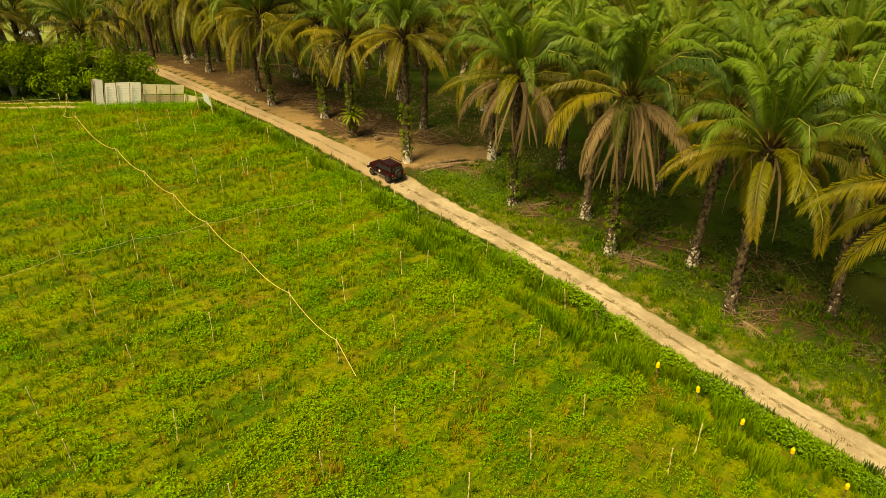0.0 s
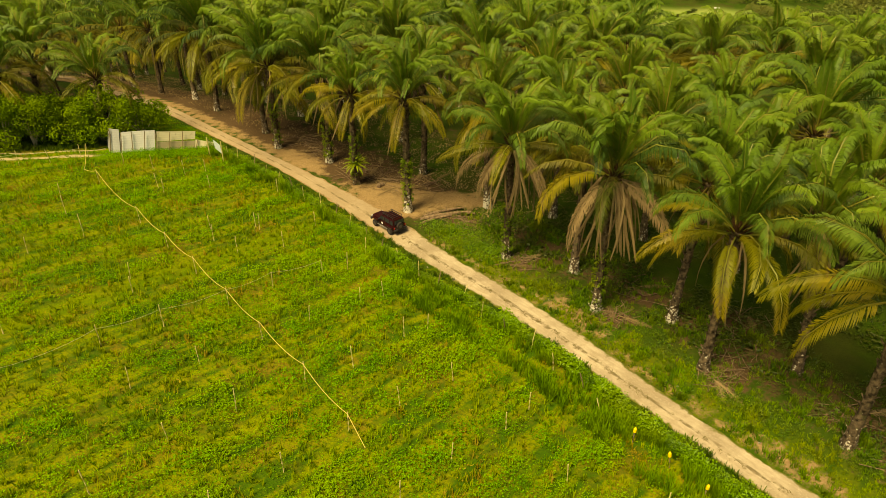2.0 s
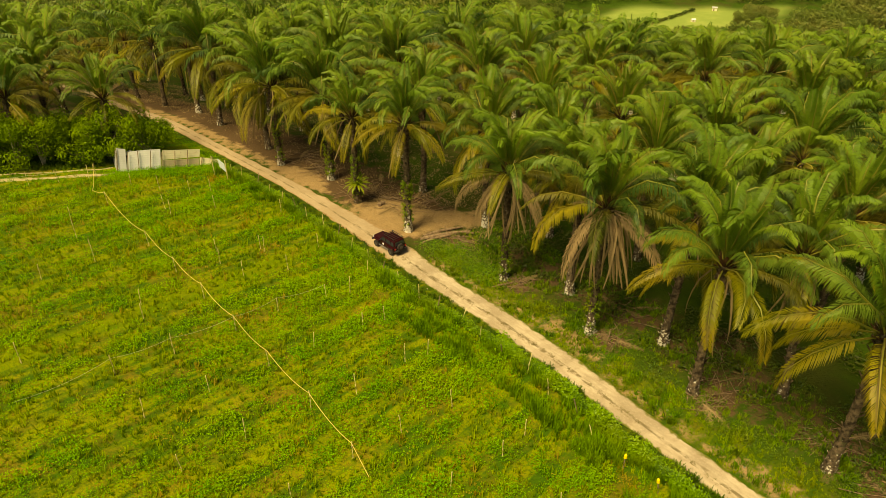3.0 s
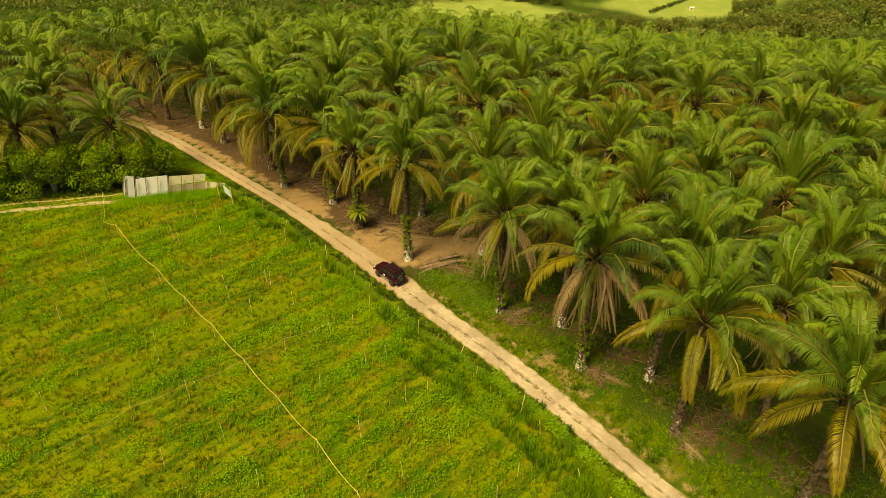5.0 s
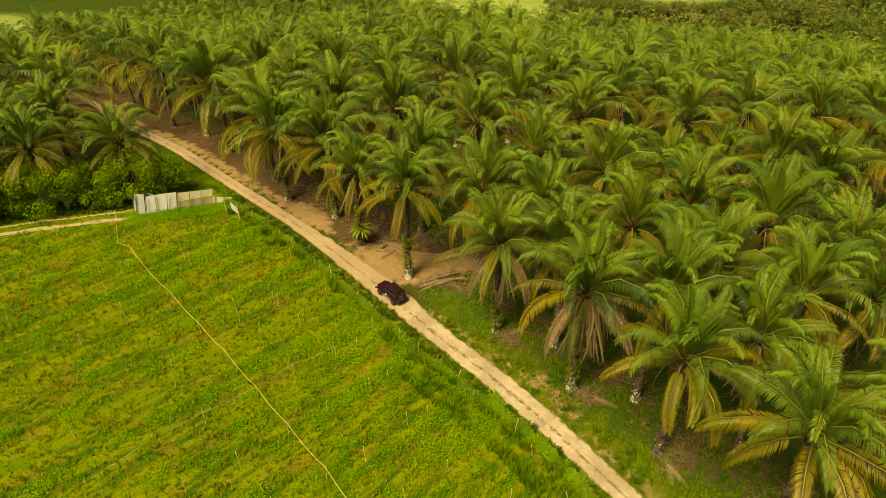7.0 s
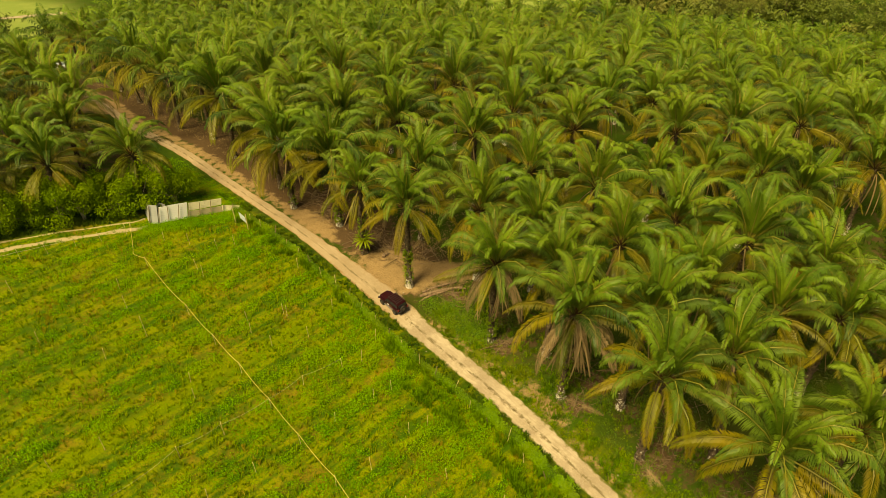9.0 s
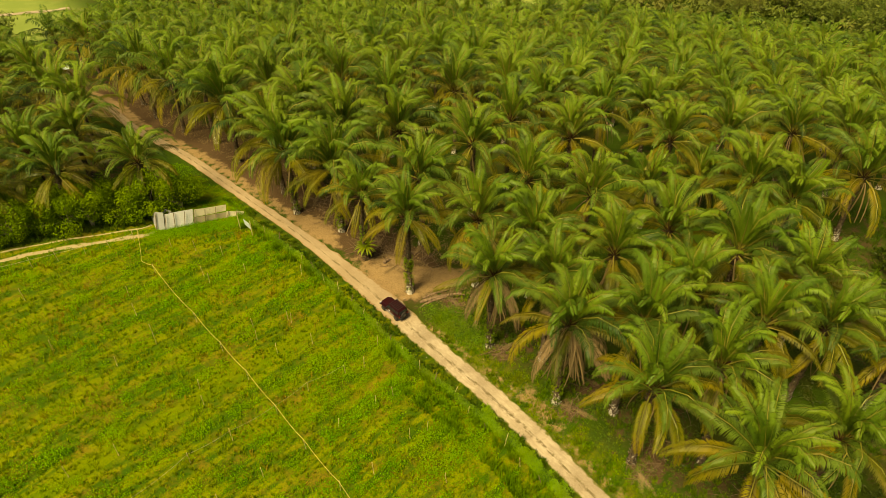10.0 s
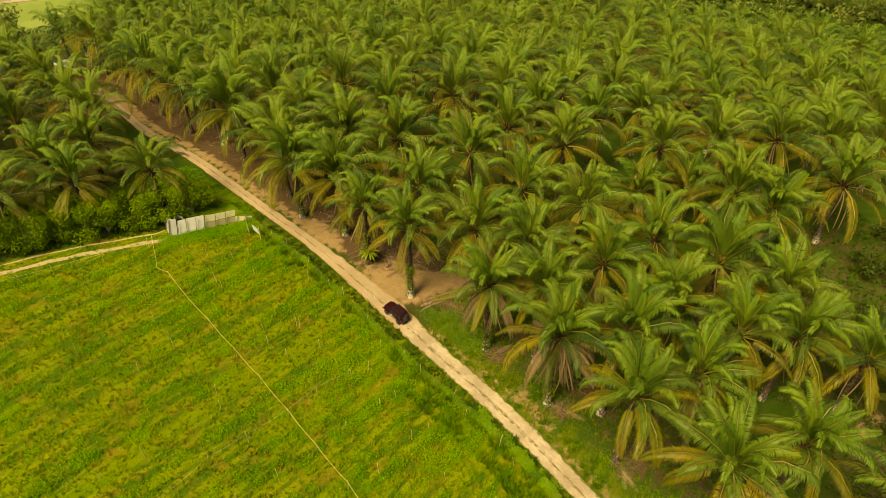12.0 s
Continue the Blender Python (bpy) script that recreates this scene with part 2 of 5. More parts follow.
def rut_material():
    m = Mat("grassy_track_rut")
    pos = m.coords("Position")
    n2, n3 = m.noise(pos, 1.1, 5), m.noise(pos, 7, 4)
    col = m.mix(n3, (0.27, 0.22, 0.115), (0.44, 0.36, 0.20))
    verge = m.math("ADD", m.attr("verge"), m.math("MULTIPLY", m.math("SUBTRACT", n2, 0.42), 2.4))
    col = m.mix(m.ramp(verge, 0.3, 0.8), col, (0.12, 0.145, 0.012))
    return m.principled(col, 0.95, 0, m.bump(n3, 0.6, 0.05), 0.1)


GROUND, ROAD, RUT = ground_material(), road_material(), rut_material()
TIN_WHITE = tin_material("whitewashed_tin", (0.70, 0.69, 0.66), (0.90, 0.89, 0.86), 0.16)
TIN_CREAM = tin_material("cream_tin", (0.66, 0.58, 0.36), (0.80, 0.74, 0.54), 0.35)
TIN_BROWN = tin_material("dull_brown_tin", (0.36, 0.29, 0.17), (0.55, 0.47, 0.31), 0.5)
TIN_GREY = tin_material("zinc_sheet", (0.30, 0.31, 0.30), (0.46, 0.47, 0.46))
TIN_BLUE = tin_material("blue_grey_sheet", (0.40, 0.47, 0.52), (0.62, 0.68, 0.70))
PAINT = plain_material("maroon_car_paint", (0.030, 0.005, 0.007), (0.042, 0.007, 0.009), 2, 0.12, 0.25, 0.8, 0.0)
BLACK = plain_material("black_plastic", (0.012, 0.012, 0.013), (0.03, 0.03, 0.03), 8, 0.6)
TYRE = plain_material("tyre_rubber", (0.012, 0.011, 0.010), (0.045, 0.038, 0.03), 9, 0.9)
RIM = plain_material("dark_alloy", (0.05, 0.05, 0.05), (0.12, 0.12, 0.12), 6, 0.4, 0.6)
GLASS = plain_material("tinted_car_glass", (0.020, 0.022, 0.024), (0.03, 0.032, 0.034), 1, 0.04, 0.0, 1.0, 0.0)
CHROME = plain_material("bright_metal_rail", (0.45, 0.45, 0.45), (0.6, 0.6, 0.6), 5, 0.3, 0.8)
LAMP_RED = plain_material("red_lamp_lens", (0.35, 0.02, 0.02), (0.5, 0.03, 0.03), 5, 0.2)
WHITE = plain_material("white_plastic", (0.7, 0.7, 0.68), (0.8, 0.8, 0.78), 5, 0.4)
YELLOW = plain_material("yellow_plastic", (0.80, 0.55, 0.03), (0.88, 0.65, 0.06), 5, 0.4)

# ---- mesh helpers ----
def mesh_np(name, verts, faces, mats, index=None, smooth=False):
    """A mesh from numpy arrays: verts n x 3, faces a list of arrays (m x 3 or m x 4)."""
    me = bpy.data.meshes.new(name)
    verts = np.asarray(verts, np.float32).reshape(-1, 3)
    faces = [np.asarray(f, np.int32) for f in faces if len(f)]
    loops = np.concatenate([f.ravel() for f in faces])
    totals = np.concatenate([np.full(len(f), f.shape[1], np.int32) for f in faces])
    starts = np.concatenate([[0], np.cumsum(totals)[:-1]]).astype(np.int32)
    me.vertices.add(len(verts))
    me.vertices.foreach_set("co", verts.ravel())
    me.loops.add(len(loops))
    me.loops.foreach_set("vertex_index", loops)
    me.polygons.add(len(totals))
    me.polygons.foreach_set("loop_start", starts)
    me.polygons.foreach_set("loop_total", totals)
    for mt in mats:
        me.materials.append(mt)
    if index is not None:
        me.polygons.foreach_set("material_index", np.asarray(index, np.int32))
    me.polygons.foreach_set("use_smooth", np.full(len(totals), smooth))
    me.update(calc_edges=True)
    return me


def attribute(me, name, values):
    a = me.attributes.new(name, "FLOAT", "POINT")
    a.data.foreach_set("value", np.asarray(values, np.float32))


def part(name, bm, material, parent, label="", smooth=False):
    me = bpy.data.meshes.new(name)
    bm.to_mesh(me)
    bm.free()
    me.materials.append(material)
    if smooth:
        for p in me.polygons:
            p.use_smooth = True
    return part_mesh(name, me, parent, label)


def part_mesh(name, me, parent, label="", m=None):
    ob = new(name, me)
    ob.parent = parent
    if m is not None:
        ob.matrix_basis = m
    if label:
        tagged(ob, label)
    return ob


def empty(name, m, label, category, group="", kind=""):
    ob = new(name)
    ob.empty_display_size = 0.3
    ob.matrix_basis = m
    return tagged(ob, label, category, group, kind)


def box(bm, size, m=Matrix(), bevel=0.0):
    r = bmesh.ops.create_cube(bm, size=1.0, matrix=m @ Matrix.Diagonal((*size, 1)))
    if bevel:
        edges = list({e for v in r["verts"] for e in v.link_edges})
        bmesh.ops.bevel(bm, geom=edges, offset=bevel, segments=2, affect="EDGES", profile=0.6)


def tube(points, radii, sides=6):
    """Verts and quads of a tapered tube along points."""
    points = [Vector(p) for p in points]
    vs, fs = [], []
    for i, p in enumerate(points):
        tan = (points[min(i + 1, len(points) - 1)] - points[max(i - 1, 0)]).normalized()
        side = tan.cross(Vector((0, 0, 1)))
        side = side.normalized() if side.length > 1e-3 else Vector((1, 0, 0))
        up = side.cross(tan)
        r = float(radii[i] if hasattr(radii, "__len__") else radii)
        for k in range(sides):
            a = 2 * math.pi * k / sides
            vs.append(p + r * (math.cos(a) * side + math.sin(a) * up))
        if i:
            o = (i - 1) * sides
            fs += [(o + k, o + (k + 1) % sides, o + sides + (k + 1) % sides, o + sides + k) for k in range(sides)]
    return np.array([tuple(v) for v in vs]), np.array(fs, np.int32)


def join(pieces):
    """Pieces of (verts, tris, quads, material) into verts, [tris, quads], index."""
    vs, tr, qd, ti, qi, o = [], [], [], [], [], 0
    for v, t, q, mi in pieces:
        vs.append(v)
        if len(t):
            tr.append(np.asarray(t) + o)
            ti += [mi] * len(t)
        if len(q):
            qd.append(np.asarray(q) + o)
            qi += [mi] * len(q)
        o += len(v)
    faces = ([np.concatenate(tr)] if tr else []) + ([np.concatenate(qd)] if qd else [])
    return np.concatenate(vs), faces, ti + qi


# ---- the lie of the land ----
P0, U, N = np.array((7.5, 41.1)), np.array((-0.670, 0.742)), np.array((-0.742, -0.670))
ROAD_S = (-60, -40, -22, -18.5, -14, -9, -6, 0, 6, 12, 18, 27, 34, 41, 49, 56, 63, 70, 78, 88, 97, 112, 130)
ROAD_O = (3.7, 2.9, 2.22, 2.15, 1.8, 1.33, 0.95, 0.48, 0.33, 0.43, 0.08, -0.12, 0.0, 0.5, 1.2, 1.7, 2.2, 3.0, 4.0, 3.4, 2.8, 4.5, 9.0)
_fine = np.linspace(-60, 130, 400)
_off = np.convolve(np.pad(np.interp(_fine, ROAD_S, ROAD_O), 8, mode="edge"), np.ones(17) / 17, "valid")


def along(x, y):
    """How far along the road a place lies, and how far to its field side."""
    rx, ry = np.asarray(x) - P0[0], np.asarray(y) - P0[1]
    s = rx * U[0] + ry * U[1]
    return s, rx * N[0] + ry * N[1] - np.interp(s, _fine, _off)


def place(s, d):
    p = P0 + s * U + (d + np.interp(s, _fine, _off)) * N
    return float(p[0]), float(p[1])


def smooth01(v):
    v = np.clip(v, 0, 1)
    return v * v * (3 - 2 * v)


def land(x, y):
    x, y = np.asarray(x, float), np.asarray(y, float)
    s, d = along(x, y)
    up = np.maximum(d - 1.4, 0)
    rise = 0.3 * smooth01(up / 1.5) + 0.15 * np.minimum(up, 34) + 0.03 * np.clip(up - 34, 0, 60)
    right = -np.minimum(1.2, 0.05 * np.maximum(0, -d - 3))
    q = np.maximum(0, y - 80 + 0.12 * x)
    fall = 0.30 * q * q / (q + 15)
    fall = 30 * np.tanh(fall / 30)
    far = np.maximum(0, y - 262)
    hills = 60 * smooth01(far / 500) + 12 * np.sin(x / 90 + 1.0) * smooth01(far / 120)
    wob = 0.06 * np.sin(x * 0.9 + 0.4 * y) * np.cos(y * 0.7 - 0.2 * x) * smooth01((np.abs(d) - 1.6) / 2)
    return rise * (1 - smooth01((y - 130) / 60)) + right - fall + hills + wob


def on(x, y, dz=0.0):
    return float(x), float(y), float(land(x, y)) + dz


def in_field(x, y):
    """The weedy field between the road's hedge and the side track."""
    s, d = along(x, y)
    edge = np.where(np.asarray(x) < -27, 65.0 + 0.55 * (np.asarray(x) + 34.4), 69.0)
    return (d > 3.6) & (np.asarray(y) < edge)


def axis(lo, hi, step, far, grow=1.25):
    a = list(np.arange(lo, hi + step / 2, step))
    st = step
    while a[-1] < far:
        st = min(st * grow, 2.5) if a[-1] < 290 else st * grow
        a.append(a[-1] + st)
    st = step
    while a[0] > -far:
        st = min(st * grow, 2.5) if a[0] > -100 else st * grow
        a.insert(0, a[0] - st)
    return np.array(a)


gx, gy = axis(-70, 70, 1.0, 2500), axis(6, 130, 1.0, 2500)
X, Y = np.meshgrid(gx, gy)
X, Y = X.ravel(), Y.ravel()
Z = land(X, Y)
nx, ny = len(gx), len(gy)
ii, jj = np.meshgrid(np.arange(nx - 1), np.arange(ny - 1))
a0 = (jj * nx + ii).ravel()
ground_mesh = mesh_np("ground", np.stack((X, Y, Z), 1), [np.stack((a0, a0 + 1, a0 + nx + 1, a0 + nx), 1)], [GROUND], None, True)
S, D = along(X, Y)


def blob(x, y, cx, cy, rx, ry, turn=0.0):
    c, sn = math.cos(turn), math.sin(turn)
    u, v = (x - cx) * c + (y - cy) * sn, -(x - cx) * sn + (y - cy) * c
    return smooth01(1.5 - np.sqrt((u / rx) ** 2 + (v / ry) ** 2))


HEAPS = ((18.9, 34.4), (12.9, 41.4), (6.6, 48.9), (20.6, 36.6), (25.9, 30.6), (14.9, 45.0), (-5.5, 64.6), (-8.2, 67.2), (-1.6, 63.8), (-13.6, 71.6), (1.6, 56.6),
         (22.4, 41.0), (-16.0, 75.2), (26.8, 26.0))
soil = 0.8 * blob(X, Y, -4.5, 60.5, 5.5, 3.2, -0.8) + blob(X, Y, 0.5, 60.6, 6.0, 1.8, 0.05) + blob(X, Y, -15.5, 69.8, 4.0, 1.6, -0.8) + 0.55 * blob(X, Y, 9.6, 43.2, 2.2, 0.9, -0.85)
soil = soil + (0.42 + 0.4 * smooth01((S - 34) / 8)) * (smooth01((S - 19) / 5) * smooth01((-D - 0.6) / 0.6) * smooth01((3.4 + D) / 1.6)) + blob(X, Y, 20.5, 27.5, 3.2, 0.8, -0.85) * 0.45
soil = soil + 0.25 * smooth01((S - 50) / 5) * (smooth01((2.4 - np.abs(D)) / 1.4)) + blob(X, Y, -62, 108, 9, 5, -0.7)
soil = soil + 0.6 * blob(X, Y, 55, 52, 7.0, 2.0, 0.9) + 0.55 * blob(X, Y, 47, 40, 4.0, 1.5, 0.4)
soil = soil + 0.54 * smooth01((18 - S) / 4) * smooth01((-D - 0.8) / 0.5) * smooth01((3.6 + D) / 1.6) + 0.5 * blob(X, Y, 11.2, 40.6, 2.2, 1.0, -0.85)
litter = smooth01((S - 14) / 6) * smooth01((-D - 0.9) / 1.2) * (0.30 + 0.6 * smooth01((12 + D) / 5))
# brown deepens past 4.5 m in: litter, with the palms' shade painted on top
litter = np.maximum(litter, (0.26 + 0.34 * smooth01((-D - 4.5) / 3.5)) * (D < -2.5) * smooth01((14 - S) / 4) * smooth01((16 + D) / 6))
litter = np.maximum(litter, 0.22 * smooth01((-D - 12) / 8)) + 0.5 * smooth01((S - 52) / 6) * smooth01((D - 3.5) / 2)
attribute(ground_mesh, "soil", np.clip(soil, 0, 1))
litter = np.maximum(litter, 0.48 * smooth01((X - 36) / 6) * smooth01((Y - 20) / 8) * smooth01((78 - Y) / 8))
for hx, hy in HEAPS:
    litter = np.maximum(litter, 0.95 * blob(X, Y, hx, hy, 1.9, 1.4, -0.5))
attribute(ground_mesh, "litter", np.clip(litter, 0, 1) * smooth01((200 - Y) / 6))
# bright ground fades out 6 m in, where the palms' shade is painted
verge = 0.45 * smooth01((16 - S) / 4) * smooth01((6 + D) / 3.5) * (D < -1)
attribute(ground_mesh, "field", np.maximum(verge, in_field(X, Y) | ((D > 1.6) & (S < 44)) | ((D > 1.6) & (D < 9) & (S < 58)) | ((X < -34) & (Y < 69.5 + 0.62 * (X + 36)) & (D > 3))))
_q = -0.76 * X + 0.65 * Y
attribute(ground_mesh, "lane", np.exp(-((_q - 43.2) / 1.2) ** 2) + 0.5 * np.exp(-((_q - 51.5) / 0.9) ** 2))


def inside(x, y, outline):
    hit = np.zeros(np.shape(x), bool)
    for (ax, ay), (bx, by) in zip(outline, outline[1:] + outline[:1]):
        hit ^= ((ay > y) != (by > y)) & (x < (bx - ax) * (y - ay) / (by - ay + 1e-9) + ax)
    return hit


MEADOW = [(46, 262), (58, 257), (66, 268), (76, 275), (85, 271), (94, 270), (104, 273), (110, 267), (119, 269), (135, 276), (127, 263), (115, 249), (105, 241), (83, 236), (72, 238), (66, 248)]
MEADOW_NEAR = [(-14, 232), (-8, 262), (8, 268), (28, 267), (35, 256), (44, 249), (55, 237), (47, 214), (20, 206), (-12, 212)]
mead = (inside(X, Y, MEADOW) | inside(X, Y, MEADOW_NEAR) | ((X < -97) & (Y > 160) & (Y < 216) & (Y < 96 - X))).astype(float).reshape(ny, nx)
for _k in range(2):
    mead = 0.25 * (np.roll(mead, 1, 0) + np.roll(mead, -1, 0)) + 0.5 * mead
    mead = 0.25 * (np.roll(mead, 1, 1) + np.roll(mead, -1, 1)) + 0.5 * mead
attribute(ground_mesh, "meadow", mead.ravel())
ground = tagged(new("ground", ground_mesh), "rolling plantation ground of turf, soil and dry litter", "ground", kind="structure")


def ribbon(name, centre, half, across, lift, attrs, mat, bare=None):
    """A strip of track laid on the land."""
    vs, e1, e2 = [], [], []
    m = len(across)
    for i, (cx, cy) in enumerate(centre):
        qx, qy = centre[min(i + 1, len(centre) - 1)]
        px, py = centre[max(i - 1, 0)]
        tx, ty = qx - px, qy - py
        ln = math.hypot(tx, ty)
        for a in across:
            w = half[i] * a * (1 + (0.22 * noise.noise(Vector((i * 0.35, 9 * a, 1.0))) if abs(a) == 1 else 0))
            x, y = cx - ty / ln * w, cy + tx / ln * w
            dip = lift - (0.05 if 0.3 < abs(a) < 0.7 else 0.0) - (0.05 if abs(a) == 1 else 0)
            vs.append((x, y, float(land(x, y)) + dip))
            e1.append(max(0.0, 1 - abs(a - 0.08) / 0.26))
            e2.append(max(0.0, (abs(a) - 0.6) / 0.4))
    fs = [(i * m + k, i * m + k + 1, (i + 1) * m + k + 1, (i + 1) * m + k) for i in range(len(centre) - 1) for k in range(m - 1)]
    me = mesh_np(name, np.array(vs), [np.array(fs)], [mat], None, True)
    attribute(me, "ridge", np.array(e1) * attrs)
    attribute(me, "verge", e2)
    attribute(me, "bare", np.repeat(np.zeros(len(centre)) if bare is None else bare, m))
    return new(name, me)


ss = np.arange(-50, 120, 0.5)
widen = np.array([1.22 - 0.17 * smooth01((-5 - s) / 7) + 0.26 * math.exp(-((s - 19) / 5.0) ** 2) - 0.41 * smooth01((s - 22) / 18) for s in ss])
tagged(ribbon("road", [place(s, -0.15 * math.exp(-((s - 19) / 5.0) ** 2)) for s in ss], widen, (-1, -0.8, -0.55, -0.3, -0.12, 0.0, 0.12, 0.3, 0.55, 0.8, 1), 0.09, 0.85, ROAD, smooth01((ss - 14) / 4)),
       "pale sandy dirt road with two wheel ruts", "road", kind="structure")


def side_track(shift):
    ctl = [(-90, 30), (-70, 46.5), (-60, 53.3), (-52.4, 57.9), (-47.1, 61.4), (-41.1, 64.4), (-36.2, 66.6), (-34.6, 68.4)]
    xs = np.linspace(-88, -35.4, 110)
    ys = np.interp(xs, [c[0] for c in ctl], [c[1] for c in ctl])
    return [(float(x) - 0.5 * shift, float(y) + 0.85 * shift) for x, y in zip(xs, ys)]


for sh in (-0.85, 0.85):
    tagged(ribbon("side_track", side_track(sh), np.full(110, 0.50 if sh < 0 else 0.20), (-1, -0.6, 0, 0.6, 1), 0.05, 0.0, RUT), "narrow sandy wheel rut of the grassy side track", "track", kind="structure")
far_line = [(-160 + 1.5 * i, 160 + 1.2 * i) for i in range(36)]
tagged(ribbon("far_track", far_line, np.full(36, 1.6), (-1, -0.6, 0, 0.6, 1), 0.12, 0.0, ROAD), "pale track across the far meadow", "track", kind="structure")

# ---- oil palms ----
def frond_arrays(rng, length, e0, e1, curve, count, leaf_len, leaf_w, hang, two_step=True, sway=0.0, limp=0.0):
    """One pinnate leaf that runs out along +x: stalk and leaflets as pieces."""
    steps = 9
    tt = np.linspace(0, 1, steps)
    el = np.radians(e0 + (e1 - e0) * tt ** curve)
    yaw = sway * tt ** 2
    seg = length / (steps - 1)
    pts = [np.zeros(3)]
    for i in range(steps - 1):
        a, b = 0.5 * (el[i] + el[i + 1]), 0.5 * (yaw[i] + yaw[i + 1])
        pts.append(pts[-1] + seg * np.array((math.cos(a) * math.cos(b), math.cos(a) * math.sin(b), math.sin(a))))
    pts = np.array(pts)
    stalk_v, stalk_q = tube(pts[:: 1 if two_step else 2], list(np.linspace(0.075, 0.010, steps)[:: 1 if two_step else 2]), 3)
    vs, ts, qs = [], [], []
    n = 0
    for side in (-1, 1):
        for k in range(count):
            t = 0.17 + 0.83 * (k + rng.uniform(0.1, 0.9)) / count
            f = t * (steps - 1)
            i = min(int(f), steps - 2)
            p = pts[i] + (f - i) * (pts[i + 1] - pts[i])
            tan = pts[i + 1] - pts[i]
            tan = tan / np.linalg.norm(tan)
            out = np.array((-tan[1], tan[0], 0.0))
            out = side * out / (np.linalg.norm(out) + 1e-6)
            nor = np.cross(tan, out) * side
            if nor[2] < 0:
                nor = -nor
            prof = 0.36 + 0.64 * math.sin(math.pi * min(1, max(0, (t - 0.1) / 0.92)) ** 0.9) ** 0.7
            ln = leaf_len * prof * rng.uniform(0.88, 1.12)
            fw = math.radians(18 + 32 * t + rng.uniform(-5, 5))
            d1 = out * math.cos(fw) + tan * math.sin(fw) + nor * rng.uniform(0.0, 0.25) + np.array((0, 0, -limp))
            d1 = d1 / np.linalg.norm(d1)
            d2 = d1 + np.array((0, 0, -hang * rng.uniform(0.6, 1.3)))
            d2 = d2 / np.linalg.norm(d2)
            w = tan * leaf_w * 0.5
            mid = p + d1 * ln * 0.5
            tip = mid + d2 * ln * 0.5
            if two_step:
                vs += [p - 0.6 * w, p + 0.6 * w, mid + w, mid - w, tip]
                qs.append((n, n + 1, n + 2, n + 3))
                ts.append((n + 3, n + 2, n + 4))
                n += 5
            else:
                vs += [p, mid + w, tip, mid - w]
                qs.append((n, n + 1, n + 2, n + 3))
                n += 4
    return (stalk_v, [], stalk_q), (np.array(vs), np.array(ts), np.array(qs))


# kind: start and end angle, bend, share of droop, limpness
KINDS = {
    "spear": (87, 70, 1.6, 0.4, 0.0),
    "young": (80, -40, 3.0, 1.6, 0.38),
    "mid": (58, -68, 2.1, 1.7, 0.36),
    "low": (28, -70, 1.4, 1.5, 0.32),
    "old": (4, -80, 0.95, 1.2, 0.25),
    "dead": (-16, -92, 0.25, 0.8, 2.0),
}


def frond_set(count, leaf_w, variants, seed, two_step):
    out = {}
    rng = random.Random(seed)
    for kind, (e0, e1, curve, hang, limp) in KINDS.items():
        row = []
        for v in range(variants):
            ln = {"spear": 5.2, "young": 6.9, "mid": 7.5, "low": 7.3, "old": 6.4, "dead": 5.3}[kind] * rng.uniform(0.94, 1.06)
            fr = frond_arrays(rng, ln, e0 + rng.uniform(-4, 4), e1 + rng.uniform(-14, 14), curve, int(count * (0.75 if kind == "dead" else 1)),
                              {"dead": 0.42, "spear": 0.6, "young": 1.0}.get(kind, 1.2), leaf_w, hang, two_step, rng.uniform(-0.55, 0.55), limp)
            row.append(fr)
        out[kind] = row
    return out


NEAR_SET = frond_set(112, 0.076, 5, 11, False)
MID_SET = frond_set(78, 0.098, 5, 13, False)
FAR_SET = frond_set(44, 0.128, 5, 12, False)
FAINT_SET = frond_set(27, 0.17, 4, 14, False)
LEAF_MAT = {"spear": 4, "young": 4, "mid": 0, "low": 5, "old": 1, "dead": 2}
MATS = [FROND, FROND_OLD, FROND_DEAD, RACHIS, FROND_YOUNG, FROND_LOW, HEART]


def frond_mesh(kind, fr, leaf):
    (sv, st, sq), (lv, lt, lq) = fr
    verts, faces, index = join([(lv, lt, lq, 0), (sv, [], sq, 1)])
    me = mesh_np("frond", verts, faces, [leaf, FROND_DEAD if kind == "dead" else RACHIS], index)
    attribute(me, "tone", np.full(len(verts), 0.5))
    return me


def mesh_set(arrays):
    made = {k: [frond_mesh(k, fr, MATS[LEAF_MAT[k]]) for fr in row] for k, row in arrays.items()}
    made["low_old"] = [frond_mesh("low", fr, FROND_OLD) for fr in arrays["low"]]
    made["old_dead"] = [frond_mesh("dead", fr, FROND_DEAD) for fr in arrays["old"]]
    return made


FINE_FRONDS, MID_FRONDS = mesh_set(NEAR_SET), mesh_set(MID_SET)


